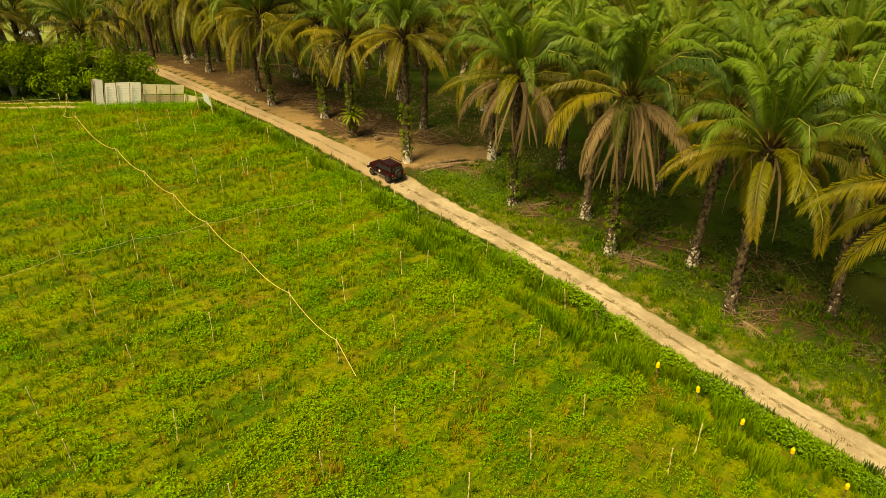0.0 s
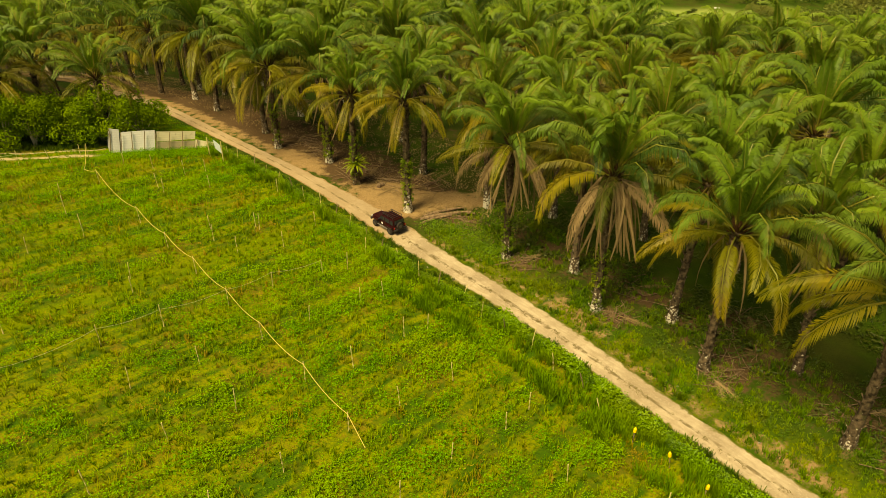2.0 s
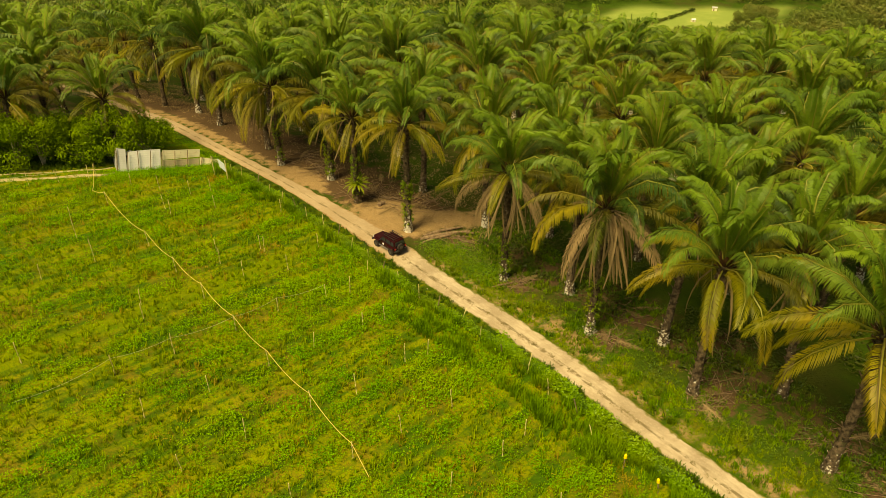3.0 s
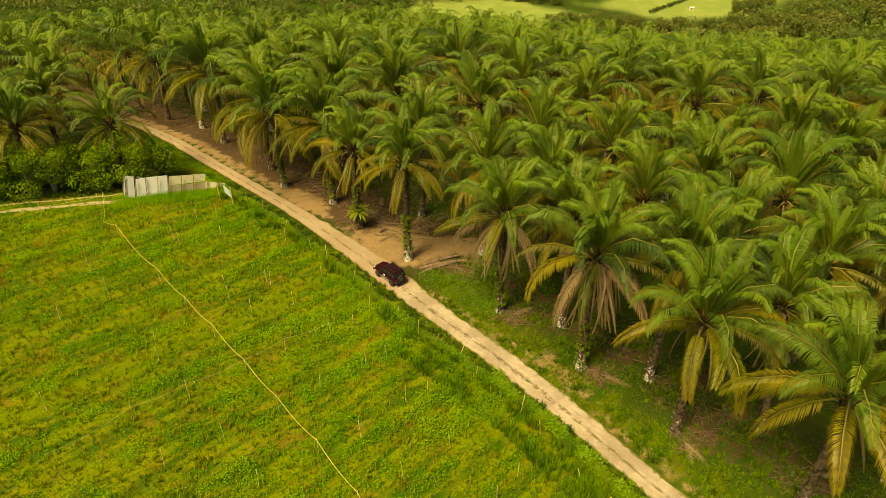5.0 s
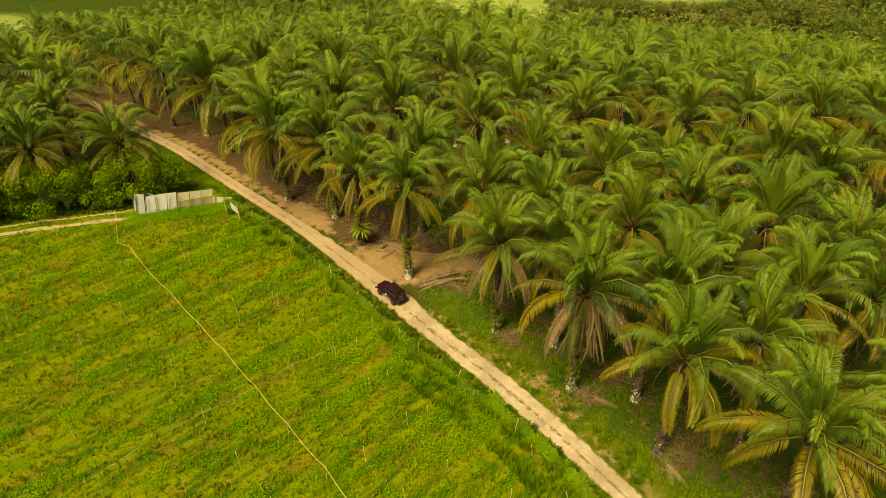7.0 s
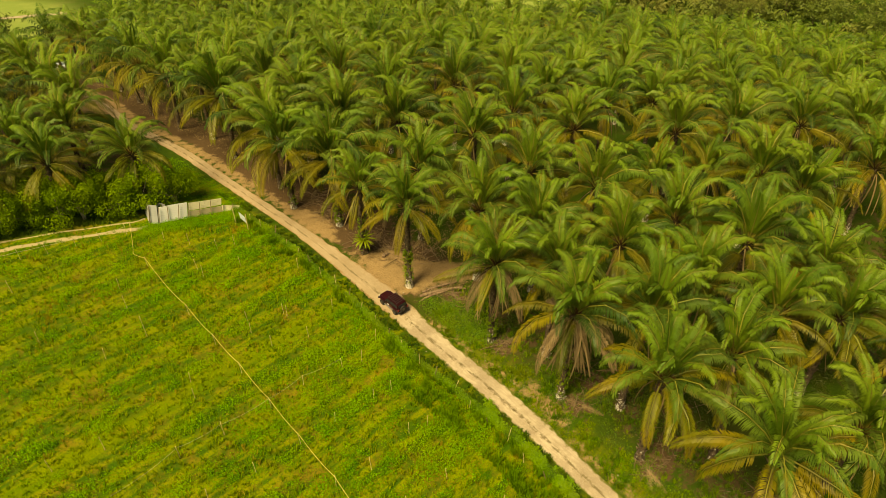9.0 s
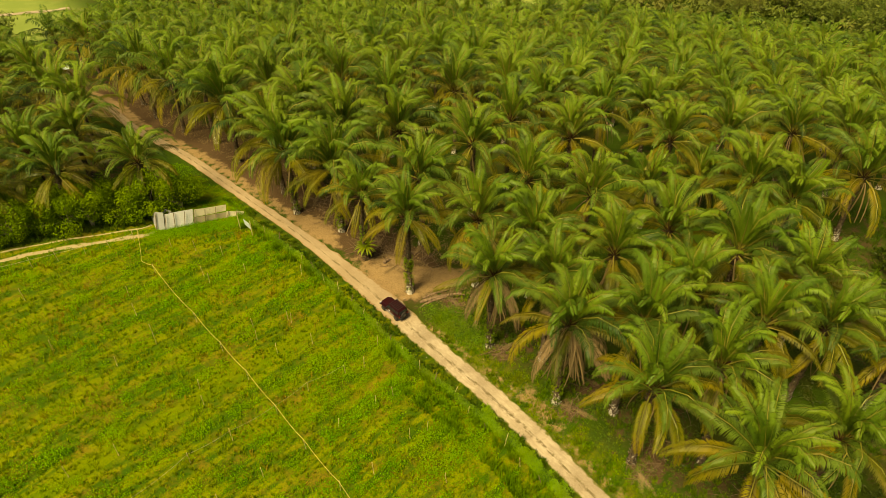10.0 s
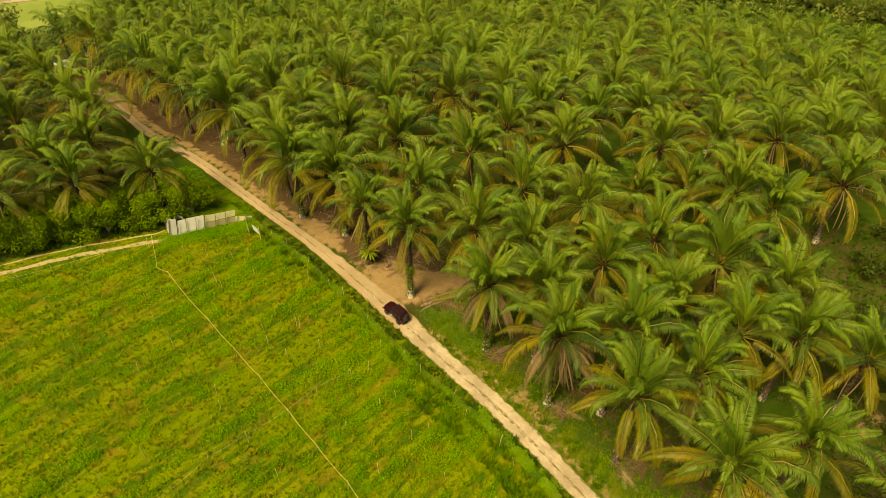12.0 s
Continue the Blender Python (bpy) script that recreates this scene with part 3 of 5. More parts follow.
def crown_plan(rng, n, n_dead, yellow, size, skirt=None):
    """Kind, place and turn of every leaf of a crown, from the spear down to the skirt."""
    rows = []
    a = rng.uniform(0, 6.28)
    for i in range(n):
        f = i / (n - 1)
        a += 2.39996 + rng.uniform(-0.15, 0.15)
        kind = "spear" if f < 0.06 else "young" if f < 0.40 else "mid" if f < 0.65 else "low" if f < 0.86 else "old"
        rows.append((kind, f, a, rng.uniform(0, 1) < yellow))
    a2 = rng.uniform(0, 6.28) if skirt is None else skirt
    for i in range(n_dead):
        rows.append(("dead", 1.05, a2 + rng.gauss(0, 0.85), False))
    out = []
    for kind, f, a, yel in rows:
        r = 0.10 + 0.24 * min(f, 1) + (rng.uniform(0.1, 0.6) if kind == "dead" else 0)
        z = 0.35 - 0.75 * f
        dip = 55 * (f - 0.24) if kind == "young" else 45 * (f - 0.53) if kind == "mid" else 0.0
        m = Matrix.Translation((r * math.cos(a), r * math.sin(a), z)) @ Matrix.Rotation(a, 4, "Z") @ Matrix.Rotation(radians(dip + rng.uniform(-7, 7)), 4, "Y") @ Matrix.Rotation(radians(rng.uniform(-22, 22)), 4, "X")
        sc = size * rng.uniform(0.86, 1.08)
        out.append((kind, m @ Matrix.Diagonal((sc, sc, sc, 1)), yel))
    return out


def trunk_mesh(rng, height, lean, boots=True):
    """Ringed, slightly bent trunk, thick at the foot, studded with old leaf bases."""
    sides, rows = (12, 16) if boots else (8, 7)
    vs, foot = [], []
    bend = rng.uniform(-0.25, 0.25)
    for i in range(rows + 1):
        f = i / rows
        r = 0.27 + 0.20 * math.exp(-f * 9) + 0.10 * smooth01((f - 0.75) / 0.2)
        cx = lean[0] * f ** 1.3 + bend * math.sin(math.pi * f)
        cy = lean[1] * f ** 1.3
        for k in range(sides):
            a = 2 * math.pi * k / sides
            rr = r * (1 + rng.uniform(-0.10, 0.12))
            vs.append((cx + rr * math.cos(a), cy + rr * math.sin(a), height * f - (0.25 if i == 0 else 0)))
            foot.append(max(0.0, 1 - height * f / 3.0))
    qs = [(i * sides + k, i * sides + (k + 1) % sides, (i + 1) * sides + (k + 1) % sides, (i + 1) * sides + k) for i in range(rows) for k in range(sides)]
    o = len(vs)
    top = [tuple(o - sides + k for k in range(sides))]
    ts = []
    n = int(height * 11) if boots else int(height * 2)
    for b in range(n):
        f = (b + 0.5) / n
        z = height * f
        if rng.random() < 0.35 * (1 - f):
            continue
        a = b * 2.39996
        r = 0.27 + 0.20 * math.exp(-f * 9) + 0.10 * smooth01((f - 0.75) / 0.2)
        cx, cy = lean[0] * f ** 1.3 + bend * math.sin(math.pi * f), lean[1] * f ** 1.3
        ln = rng.uniform(0.14, 0.34) * (0.7 + 0.8 * f)
        w = rng.uniform(0.09, 0.14)
        ca, sa = math.cos(a), math.sin(a)
        base = np.array((cx + (r - 0.05) * ca, cy + (r - 0.05) * sa, z))
        side = np.array((-sa, ca, 0)) * w
        outv = np.array((ca, sa, 0)) * ln + np.array((0, 0, ln * 1.1))
        o = len(vs)
        vs += [tuple(base - side), tuple(base + side), tuple(base + np.array((0, 0, -0.14))), tuple(base + outv + 0.5 * side), tuple(base + outv - 0.5 * side)]
        foot += [max(0.0, 1 - z / 3.0)] * 5
        ts += [(o, o + 4, o + 2), (o + 1, o + 2, o + 3), (o + 2, o + 4, o + 3)]
        qs.append((o, o + 1, o + 3, o + 4))
    me = mesh_np("trunk", np.array(vs), [np.array(ts), np.array(qs)], [BARK], None, False)
    attribute(me, "foot", foot)
    return me


def leaf_cloud(rng, centres, per, size, spread):
    """Loose leaves round centres (x, y, z, radius): verts and quads."""
    c = np.repeat(np.asarray(centres, float), per, axis=0)
    n = len(c)
    g = np.random.RandomState(rng.randrange(10 ** 6))
    d = g.normal(size=(n, 3))
    d /= np.linalg.norm(d, axis=1)[:, None]
    p = c[:, :3] + d * (c[:, 3] * g.uniform(1 - spread, 1.05, n))[:, None]
    t = np.cross(d, g.normal(size=(n, 3)))
    t /= np.linalg.norm(t, axis=1)[:, None] + 1e-6
    nrm = d * 0.7 + g.normal(size=(n, 3)) * 0.5
    b = np.cross(nrm, t)
    b /= np.linalg.norm(b, axis=1)[:, None] + 1e-6
    s = size * g.uniform(0.6, 1.3, n)
    L, W = t * s[:, None], b * (0.42 * s)[:, None]
    v = np.stack((p - L * 0.5, p + W * 0.5 - L * 0.05, p + L * 0.5 - np.array((0, 0, 0.12)) * s[:, None], p - W * 0.5 - L * 0.05), 1).reshape(-1, 3)
    q = np.arange(4 * n).reshape(n, 4)
    return v, q


FERN_MESHES = []
_r = random.Random(5)
for _k in range(3):
    cs = [(0.42 * math.cos(a), 0.42 * math.sin(a), z, _r.uniform(0.20, 0.40)) for a, z in ((_r.uniform(0, 6.28), 0.5 + 4.8 * _r.random() ** 1.1) for _ in range(64))]
    v, q = leaf_cloud(_r, cs, 14, 0.24, 0.7)
    FERN_MESHES.append(mesh_np("climbing_fern", v, [q], [FERN]))


def rosette_mesh(rng, n, length):
    """A bird's-nest fern: a ring of long simple leaves."""
    vs, qs = [], []
    for i in range(n):
        a, e = 2.4 * i, math.radians(70 - 75 * i / n)
        ca, sa = math.cos(a), math.sin(a)
        p, w = np.array((0.1 * ca, 0.1 * sa, 0.0)), np.array((-sa, ca, 0))
        o = len(vs)
        for k, wd in enumerate((0.05, 0.10, 0.09, 0.01)):
            vs += [p - w * wd, p + w * wd]
            ek = e - k * 0.45
            p = p + length / 3 * rng.uniform(0.9, 1.1) * np.array((math.cos(ek) * ca, math.cos(ek) * sa, math.sin(ek)))
        qs += [(o + 2 * k, o + 2 * k + 1, o + 2 * k + 3, o + 2 * k + 2) for k in range(3)]
    return mesh_np("nest_fern", np.array(vs), [np.array(qs)], [FERN])


PALM_GROUP = "oil palms of the plantation"


def heart_arrays(rng, n):
    """The knot of brown leaf bases from which a crown springs: verts and quads."""
    vs, qs = [], []
    for i in range(n):
        f, a = i / n, 2.39996 * i
        ca, sa = math.cos(a), math.sin(a)
        e = math.radians(82 - 62 * f + rng.uniform(-8, 8))
        p = np.array((0.16 * ca, 0.16 * sa, 0.2 - 0.85 * f))
        d = np.array((math.cos(e) * ca, math.cos(e) * sa, math.sin(e)))
        w, ln = np.array((-sa, ca, 0.0)), rng.uniform(0.55, 0.95)
        up = np.cross(d, w) * -0.07
        o = len(vs)
        for k, wd in ((0.0, 0.15), (1.0, 0.06)):
            c = p + d * ln * k
            vs += [c - w * wd, c + w * wd, c + up]
        qs += [(o, o + 1, o + 4, o + 3), (o + 1, o + 2, o + 5, o + 4), (o + 2, o, o + 3, o + 5)]
    return np.array(vs), np.array(qs)


HEARTS = [mesh_np("leaf_base_knot", v, [q], [HEART]) for v, q in (heart_arrays(random.Random(70 + k), 34) for k in range(3))]


def near_palm(x, y, height, seed, size=1.0, n=31, dead=3, yellow=0.18, lean=(0, 0), ferns=0, nest=False, spin=0.0):
    rng = random.Random(seed)
    label = "mature oil palm with arching green fronds"
    if dead > 7:
        label = "tall oil palm with a skirt of dry brown fronds"
    elif ferns:
        label = "oil palm with climbing ferns on its trunk"
    elif yellow > 0.5:
        label = "oil palm with yellowing lower fronds and lichened trunk"
    palm = empty("oil_palm", pose(*on(x, y), 0, 0, spin), label, "palm tree", PALM_GROUP)
    part_mesh("trunk", trunk_mesh(rng, height, lean), palm, "rough brown trunk with pale lichen")
    top = Matrix.Translation((lean[0], lean[1], height))
    part_mesh("leaf_base_knot", rng.choice(HEARTS), palm, "brown knot where the fronds spring", top)
    for kind, m, yel in crown_plan(rng, n, dead, yellow, size, radians(-100 - spin)):
        key = "low_old" if kind == "low" and yel else kind
        if kind == "old" and dead > 10 and rng.random() < 0.75:
            key = "old_dead"
        name = "dead_frond" if "dead" in key else "frond"
        part_mesh(name, rng.choice((FINE_FRONDS if y < 61 and x < 36 else MID_FRONDS)[key]), palm, "dry brown hanging frond" if "dead" in key else "", top @ m)
    if ferns:
        part_mesh("climbing_fern", FERN_MESHES[ferns % 3], palm, "green ferns on the trunk", pose(0, 0, 0.2, 0, 0, rng.uniform(0, 360)))["kind"] = "stuff"
    if nest:
        part_mesh("nest_fern", rosette_mesh(rng, 34, 1.5), palm, "yellow-green nest fern", pose(0.1, -0.35, 2.2))
    return palm


def crown_mesh(seed, n, dead, yellow, size, leaves):
    rng = random.Random(seed)
    pieces, tone = [], []
    for kind, m, yel in crown_plan(rng, n, dead, yellow, size):
        hue = rng.random()
        (sv, st, sq), (lv, lt, lq) = rng.choice(leaves[kind])
        mm = np.array(m)
        mat = 1 if (kind == "low" and yel) else LEAF_MAT[kind]
        pieces.append((lv @ mm[:3, :3].T + mm[:3, 3], lt, lq, mat))
        pieces.append((sv @ mm[:3, :3].T + mm[:3, 3], [], sq, 3))
        tone += [hue] * (len(lv) + len(sv))
    hv, hq = heart_arrays(rng, 16)
    pieces.append((hv, [], hq, 6))
    tone += [0.5] * len(hv)
    v, f, idx = join(pieces)
    me = mesh_np("crown", v, f, MATS, idx)
    attribute(me, "tone", tone)
    return me


FAR_CROWNS = [crown_mesh(100 + k, 28, 1 + k % 3, 0.06 + 0.06 * (k % 3), 1.10, FAR_SET) for k in range(8)]
FAINT_CROWNS = [crown_mesh(150 + k, 23, 1, 0.12, 1.08, FAINT_SET) for k in range(5)]
FAR_TRUNKS = [trunk_mesh(random.Random(200 + k), 10.0, (0, 0), False) for k in range(3)]


def far_palm(x, y, height, rng, size=1.0):
    palm = empty("oil_palm", pose(*on(x, y), 0, 0, rng.uniform(0, 360)), "mature oil palm with dense green crown", "palm tree", PALM_GROUP)
    part_mesh("trunk", rng.choice(FAR_TRUNKS), palm, "", Matrix.Diagonal((1, 1, height / 10.0, 1)))
    part_mesh("crown", rng.choice(FAR_CROWNS if y < 118 else FAINT_CROWNS), palm, "", Matrix.Translation((0, 0, height)) @ Matrix.Diagonal((size, size, size * rng.uniform(0.92, 1.08), 1)))
    return palm


planted = []


def palm(x, y, height=10.6, **kw):
    planted.append((x, y))
    near_palm(x, y, height, 1000 + len(planted), **kw)


# the row beside the road, from the near end to the far end
palm(24.3, 28.5, 11.2, yellow=0.7, dead=2, size=1.02, spin=20)
palm(17.8, 35.3, 11.0, yellow=0.8, dead=4, size=0.95, spin=200)
palm(11.7, 42.0, 11.6, yellow=0.08, dead=34, size=1.0, ferns=1)
palm(5.5, 49.5, 10.6, yellow=0.6, dead=24, size=0.92, ferns=2)
palm(-3.2, 57.9, 11.4, yellow=0.9, dead=1, size=0.84, ferns=3, spin=60)
palm(-8.7, 63.8, 9.6, yellow=0.6, dead=2, size=0.8, ferns=4, nest=True)
palm(-12.3, 69.3, 10.0, yellow=0.4, dead=2, ferns=5, size=1.1, n=35)
palm(-18.6, 73.0, 9.6, yellow=0.4, dead=3, ferns=6, size=1.12, n=35)
# the rows behind it
palm(31.8, 31.0, 10.4, size=0.95)
palm(24.2, 35.2, 9.8, lean=(0.6, 3.6), dead=8, size=0.95)
palm(17.2, 40.8, 10.4, lean=(1.8, 2.6))
palm(11.0, 47.6, 10.2, lean=(0.6, 2.2), size=0.9)
palm(30.2, 43.6, 10.4)
palm(35.4, 43.0, 10.2, lean=(0.8, 0.4))
palm(42.9, 41.5, 9.0, dead=9, yellow=0.8, size=0.9)
palm(31.2, 53.6, 10.8, size=1.15, dead=5, yellow=0.4)
palm(24.8, 48.4, 10.0)
palm(37.4, 50.2, 10.0)
palm(18.3, 53.5, 10.4, dead=4)
palm(25.2, 57.8, 10.4)
palm(40.4, 62.6, 10.6)
palm(4.5, 59.3, 10.2)
palm(10.6, 57.4, 9.6)
palm(10.6, 66.4, 10.8, yellow=0.5)
palm(17.8, 64.0, 10.4)
palm(36.9, 65.9, 10.8, size=1.1, yellow=0.6, dead=5)
palm(51.5, 68.3, 10.0, size=1.1, dead=6, yellow=0.5)
palm(-4.8, 76.4, 11.2, size=1.05)
palm(4.5, 73.4, 11.2)
palm(-2.0, 66.8, 10.4)
palm(17.3, 76.8, 10.4, yellow=0.5, dead=5)
palm(9.8, 80.0, 11.0)
palm(30.0, 76.0, 10.4)
palm(26.7, 71.0, 7.0, size=0.8)
palm(33.3, 72.4, 7.0, size=0.8)
palm(37.8, 77.2, 10.8, yellow=0.6, dead=5)
palm(47.0, 78.6, 10.0, dead=6)
palm(54.0, 77.6, 10.2)
palm(22.6, 84.0, 10.6)
palm(-21.0, 77.6, 9.6, size=1.12, n=35)
palm(-12.0, 79.0, 10.2, size=1.1)
palm(-18.0, 84.5, 10.2, size=1.12)
palm(-29.0, 85.5, 10.0, size=1.15, n=35)
palm(31.8, 92.0, 8.6)
palm(15.0, 87.0, 10.8)
# behind the bushes of the side track
palm(-37.4, 73.3, 6.6, size=0.85, yellow=0.15, dead=1)
palm(-45.0, 68.4, 7.2, size=0.9, yellow=0.2, dead=1)
palm(-47.4, 79.0, 6.6, size=0.95)
palm(-50.6, 73.4, 6.4)
palm(-52.6, 64.8, 6.4)

# the rest of the rows, on the planters' triangle of nine metres
fill = random.Random(42)
for i in range(-14, 28):
    for j in range(0, 34):
        s = i * 9.2 + (4.6 if j % 2 else 0) + fill.uniform(-1.1, 1.1)
        d = -(5.6 + j * 8.0) + fill.uniform(-1.1, 1.1)
        x, y = place(s, d)
        if not (12 < y < 3 * math.sin(x / 17) + (216 if x < -8 else 186 if x < 62 else 186 - 0.9 * (x - 62)) and -80 < x < 135) or min(math.hypot(x - a, y - b) for a, b in planted) < 7.0:
            continue
        if (x < -84 and y > 130 and x < 60 - y) or abs(x) > 0.66 * (y + 20) + 12 or x - 62 > 0.35 * (y - 30) or (41 < x < 66 and 36 < y < 71) or (39 < x < 46 and 28 < y < 40) or (y < 26 and x < 30):
            continue
        planted.append((x, y))
        far_palm(x, y, fill.uniform(9.2, 11.2) - 1.8 * float(smooth01((-14 - x) / 20)) - 2.4 * float(smooth01((x - 12) / 14) * smooth01((y - 72) / 12)) - 1.3 * float(smooth01((y - 112) / 35)) - 2.6 * float(smooth01((y - 135) / 40)) - 2.4 * float(smooth01((y - 165) / 20)) + 3.2 * float(smooth01((58 - x) / 14) * smooth01((x + 12) / 8) * smooth01((y - 160) / 20)), fill, fill.uniform(0.9, 1.1))
for i in range(0, 20):
    for j in range(0, 9):
        s = 52 + i * 9.2 + (4.6 if j % 2 else 0) + fill.uniform(-1.1, 1.1)
        d = 9.5 + j * 8.0 + fill.uniform(-1.1, 1.1)
        x, y = place(s, d)
        if not (y < 222 and x > -100) or min(math.hypot(x - a, y - b) for a, b in planted) < 7.0:
            continue
        if y < 71 + 0.45 * (x + 36) or (x < -82 and y > 124) or x < -(0.634 * (y + 20) + 8):
            continue
        planted.append((x, y))
        far_palm(x, y, fill.uniform(5.8, 7.6), fill, fill.uniform(0.9, 1.1))

# ---- the car on the road ----
def build_car(m):
    car = empty("off_road_car", m, "dark maroon off-road car with roof rack and rear spare wheel", "car")
    # x runs to the front, y to the left
    bm = bmesh.new()
    box(bm, (2.55, 1.54, 0.56), pose(-0.62, 0, 0.82), 0.09)
    box(bm, (1.35, 1.30, 0.44), pose(1.20, 0, 0.90), 0.10)
    for sx in (-1.22, 1.22):
        for sy in (-0.80, 0.80):
            box(bm, (0.98, 0.26, 0.15), pose(sx, sy * 0.96, 0.90), 0.06)
    body = part("body", bm, PAINT, car, "maroon painted body")
    bm = bmesh.new()
    r = bmesh.ops.create_cube(bm, size=1.0, matrix=pose(-0.58, 0, 1.40) @ Matrix.Diagonal((2.45, 1.52, 0.70, 1)))
    for v in r["verts"]:
        if v.co.z > 1.4:
            v.co.y *= 0.88
            v.co.x -= 0.42 if v.co.x > 0 else -0.10
    bmesh.ops.bevel(bm, geom=list(bm.edges), offset=0.07, segments=2, affect="EDGES")
    cab = part("cabin", bm, PAINT, car)

    def pane(name, a, b, c, d):
        bm = bmesh.new()
        q = [bm.verts.new(p) for p in (a, b, c, d)]
        f = bm.faces.new(q)
        g = bmesh.ops.extrude_face_region(bm, geom=[f])
        nrm = (Vector(b) - Vector(a)).cross(Vector(d) - Vector(a)).normalized() * 0.02
        bmesh.ops.translate(bm, vec=nrm, verts=[v for v in g["geom"] if isinstance(v, bmesh.types.BMVert)])
        part(name, bm, GLASS, cab, "dark tinted glass")

    pane("windscreen", (0.60, -0.66, 1.18), (0.60, 0.66, 1.18), (0.28, 0.58, 1.66), (0.28, -0.58, 1.66))
    pane("rear_window", (-1.815, 0.62, 1.22), (-1.815, -0.62, 1.22), (-1.745, -0.55, 1.64), (-1.745, 0.55, 1.64))
    for sy in (1, -1):
        for x0, x1, x2, x3 in ((-0.30, 0.48, 0.22, -0.30), (-1.08, -0.38, -0.38, -1.08), (-1.70, -1.18, -1.18, -1.62)):
            pts = [(x0, sy * 0.755, 1.20), (x1, sy * 0.755, 1.20), (x2, sy * 0.695, 1.62), (x3, sy * 0.695, 1.62)]
            pane("side_window", *(pts if sy < 0 else (pts[1], pts[0], pts[3], pts[2])))

    def wheel(name, mm, parent):
        bm = bmesh.new()
        bmesh.ops.create_cone(bm, cap_ends=True, segments=24, radius1=0.38, radius2=0.38, depth=0.27, matrix=Matrix.Rotation(radians(90), 4, "X"))
        bmesh.ops.bevel(bm, geom=[e for e in bm.edges if len(e.link_faces) == 2 and e.calc_face_angle(0) > 1], offset=0.05, segments=2, affect="EDGES")
        w = part(name, bm, TYRE, parent, "black knobbly tyre")
        w.matrix_basis = mm
        bm = bmesh.new()
        bmesh.ops.create_cone(bm, cap_ends=True, segments=16, radius1=0.21, radius2=0.17, depth=0.29, matrix=Matrix.Rotation(radians(90), 4, "X"))
        part("rim", bm, RIM, w, "dark alloy rim")

    for sx in (-1.22, 1.24):
        for sy in (-0.76, 0.76):
            wheel("wheel", pose(sx, sy, 0.38), car)
    wheel("spare_wheel", pose(-2.02, 0.08, 1.08, 0, 0, 90), car)
    bm = bmesh.new()
    box(bm, (0.20, 1.62, 0.24), pose(1.98, 0, 0.66), 0.05)
    part("front_bumper", bm, BLACK, car)
    bm = bmesh.new()
    box(bm, (0.18, 1.60, 0.22), pose(-1.96, 0, 0.64), 0.05)
    part("rear_bumper", bm, BLACK, car)
    bm = bmesh.new()
    box(bm, (0.04, 1.0, 0.26), pose(1.885, 0, 0.94), 0.015)
    part("grille", bm, BLACK, car)
    for sy in (-0.63, 0.63):
        bm = bmesh.new()
        box(bm, (0.05, 0.22, 0.20), pose(1.885, sy, 0.95), 0.02)
        part("headlight", bm, WHITE, car)
        bm = bmesh.new()
        box(bm, (0.05, 0.10, 0.20), pose(-1.89, sy * 1.12, 0.92), 0.015)
        part("tail_light", bm, LAMP_RED, car)
        bm = bmesh.new()
        box(bm, (0.10, 0.20, 0.14), pose(0.42, sy * 1.38, 1.24), 0.03)
        part("wing_mirror", bm, BLACK, car)
        bm = bmesh.new()
        bmesh.ops.create_cone(bm, cap_ends=True, segments=20, radius1=0.13, radius2=0.13, depth=0.012, matrix=pose(0.02, sy * 1.285, 0.86, 90))
        part("round_sticker", bm, WHITE, car, "plain white round sticker")
        bm = bmesh.new()
        box(bm, (1.55, 0.10, 0.05), pose(0, sy * 1.30, 0.50), 0.015)
        part("side_step", bm, CHROME, car, "bright metal side step")
        bm = bmesh.new()
        bmesh.ops.create_cone(bm, cap_ends=True, segments=14, radius1=0.10, radius2=0.10, depth=0.012, matrix=pose(-1.44, sy * 1.155, 1.42, 90 + 8 * (1 if sy > 0 else -1)))
        part("round_sticker", bm, WHITE, car, "plain white round sticker")
    for sy in (-0.60, 0.60):
        bm = bmesh.new()
        box(bm, (1.75, 0.045, 0.045), pose(-0.72, sy, 1.94), 0.01)
        for sx in (-1.5, -0.72, 0.05):
            box(bm, (0.04, 0.04, 0.17), pose(sx, sy, 1.83))
        part("roof_rail", bm, BLACK, car, "black steel roof rail")
    for k in range(6):
        bm = bmesh.new()
        box(bm, (0.05, 1.20, 0.03), pose(-1.48 + k * 0.31, 0, 1.93))
        part("roof_bar", bm, BLACK, car, "black roof rack bar")
    bm = bmesh.new()
    box(bm, (0.07, 0.07, 0.75), pose(0.44, -0.80, 1.42, 0, -24), 0.015)
    part("snorkel", bm, BLACK, car)
    return car


cx, cy = place(18.3, 0.02)
build_car(pose(*on(cx, cy, 0.06), 0, 0, math.degrees(math.atan2(U[1], U[0]))) @ Matrix.Scale(0.87, 4))

# ---- stakes, rope and fences ----
def stake_mesh(h, r, seed):
    rng = random.Random(seed)
    pts = [(rng.uniform(-0.02, 0.02), rng.uniform(-0.02, 0.02), z) for z in np.linspace(-0.2, h, 5)]
    v, q = tube(pts, [r * 1.1, r, r * 0.95, r * 0.9, r * 0.8], 6)
    caps = [tuple(range(len(v) - 6, len(v)))]
    bm = bmesh.new()
    bv = [bm.verts.new(p) for p in v]
    for f in list(map(tuple, q)) + caps:
        bm.faces.new([bv[int(k)] for k in f])
    me = bpy.data.meshes.new("stake")
    bm.to_mesh(me)
    bm.free()
    return me


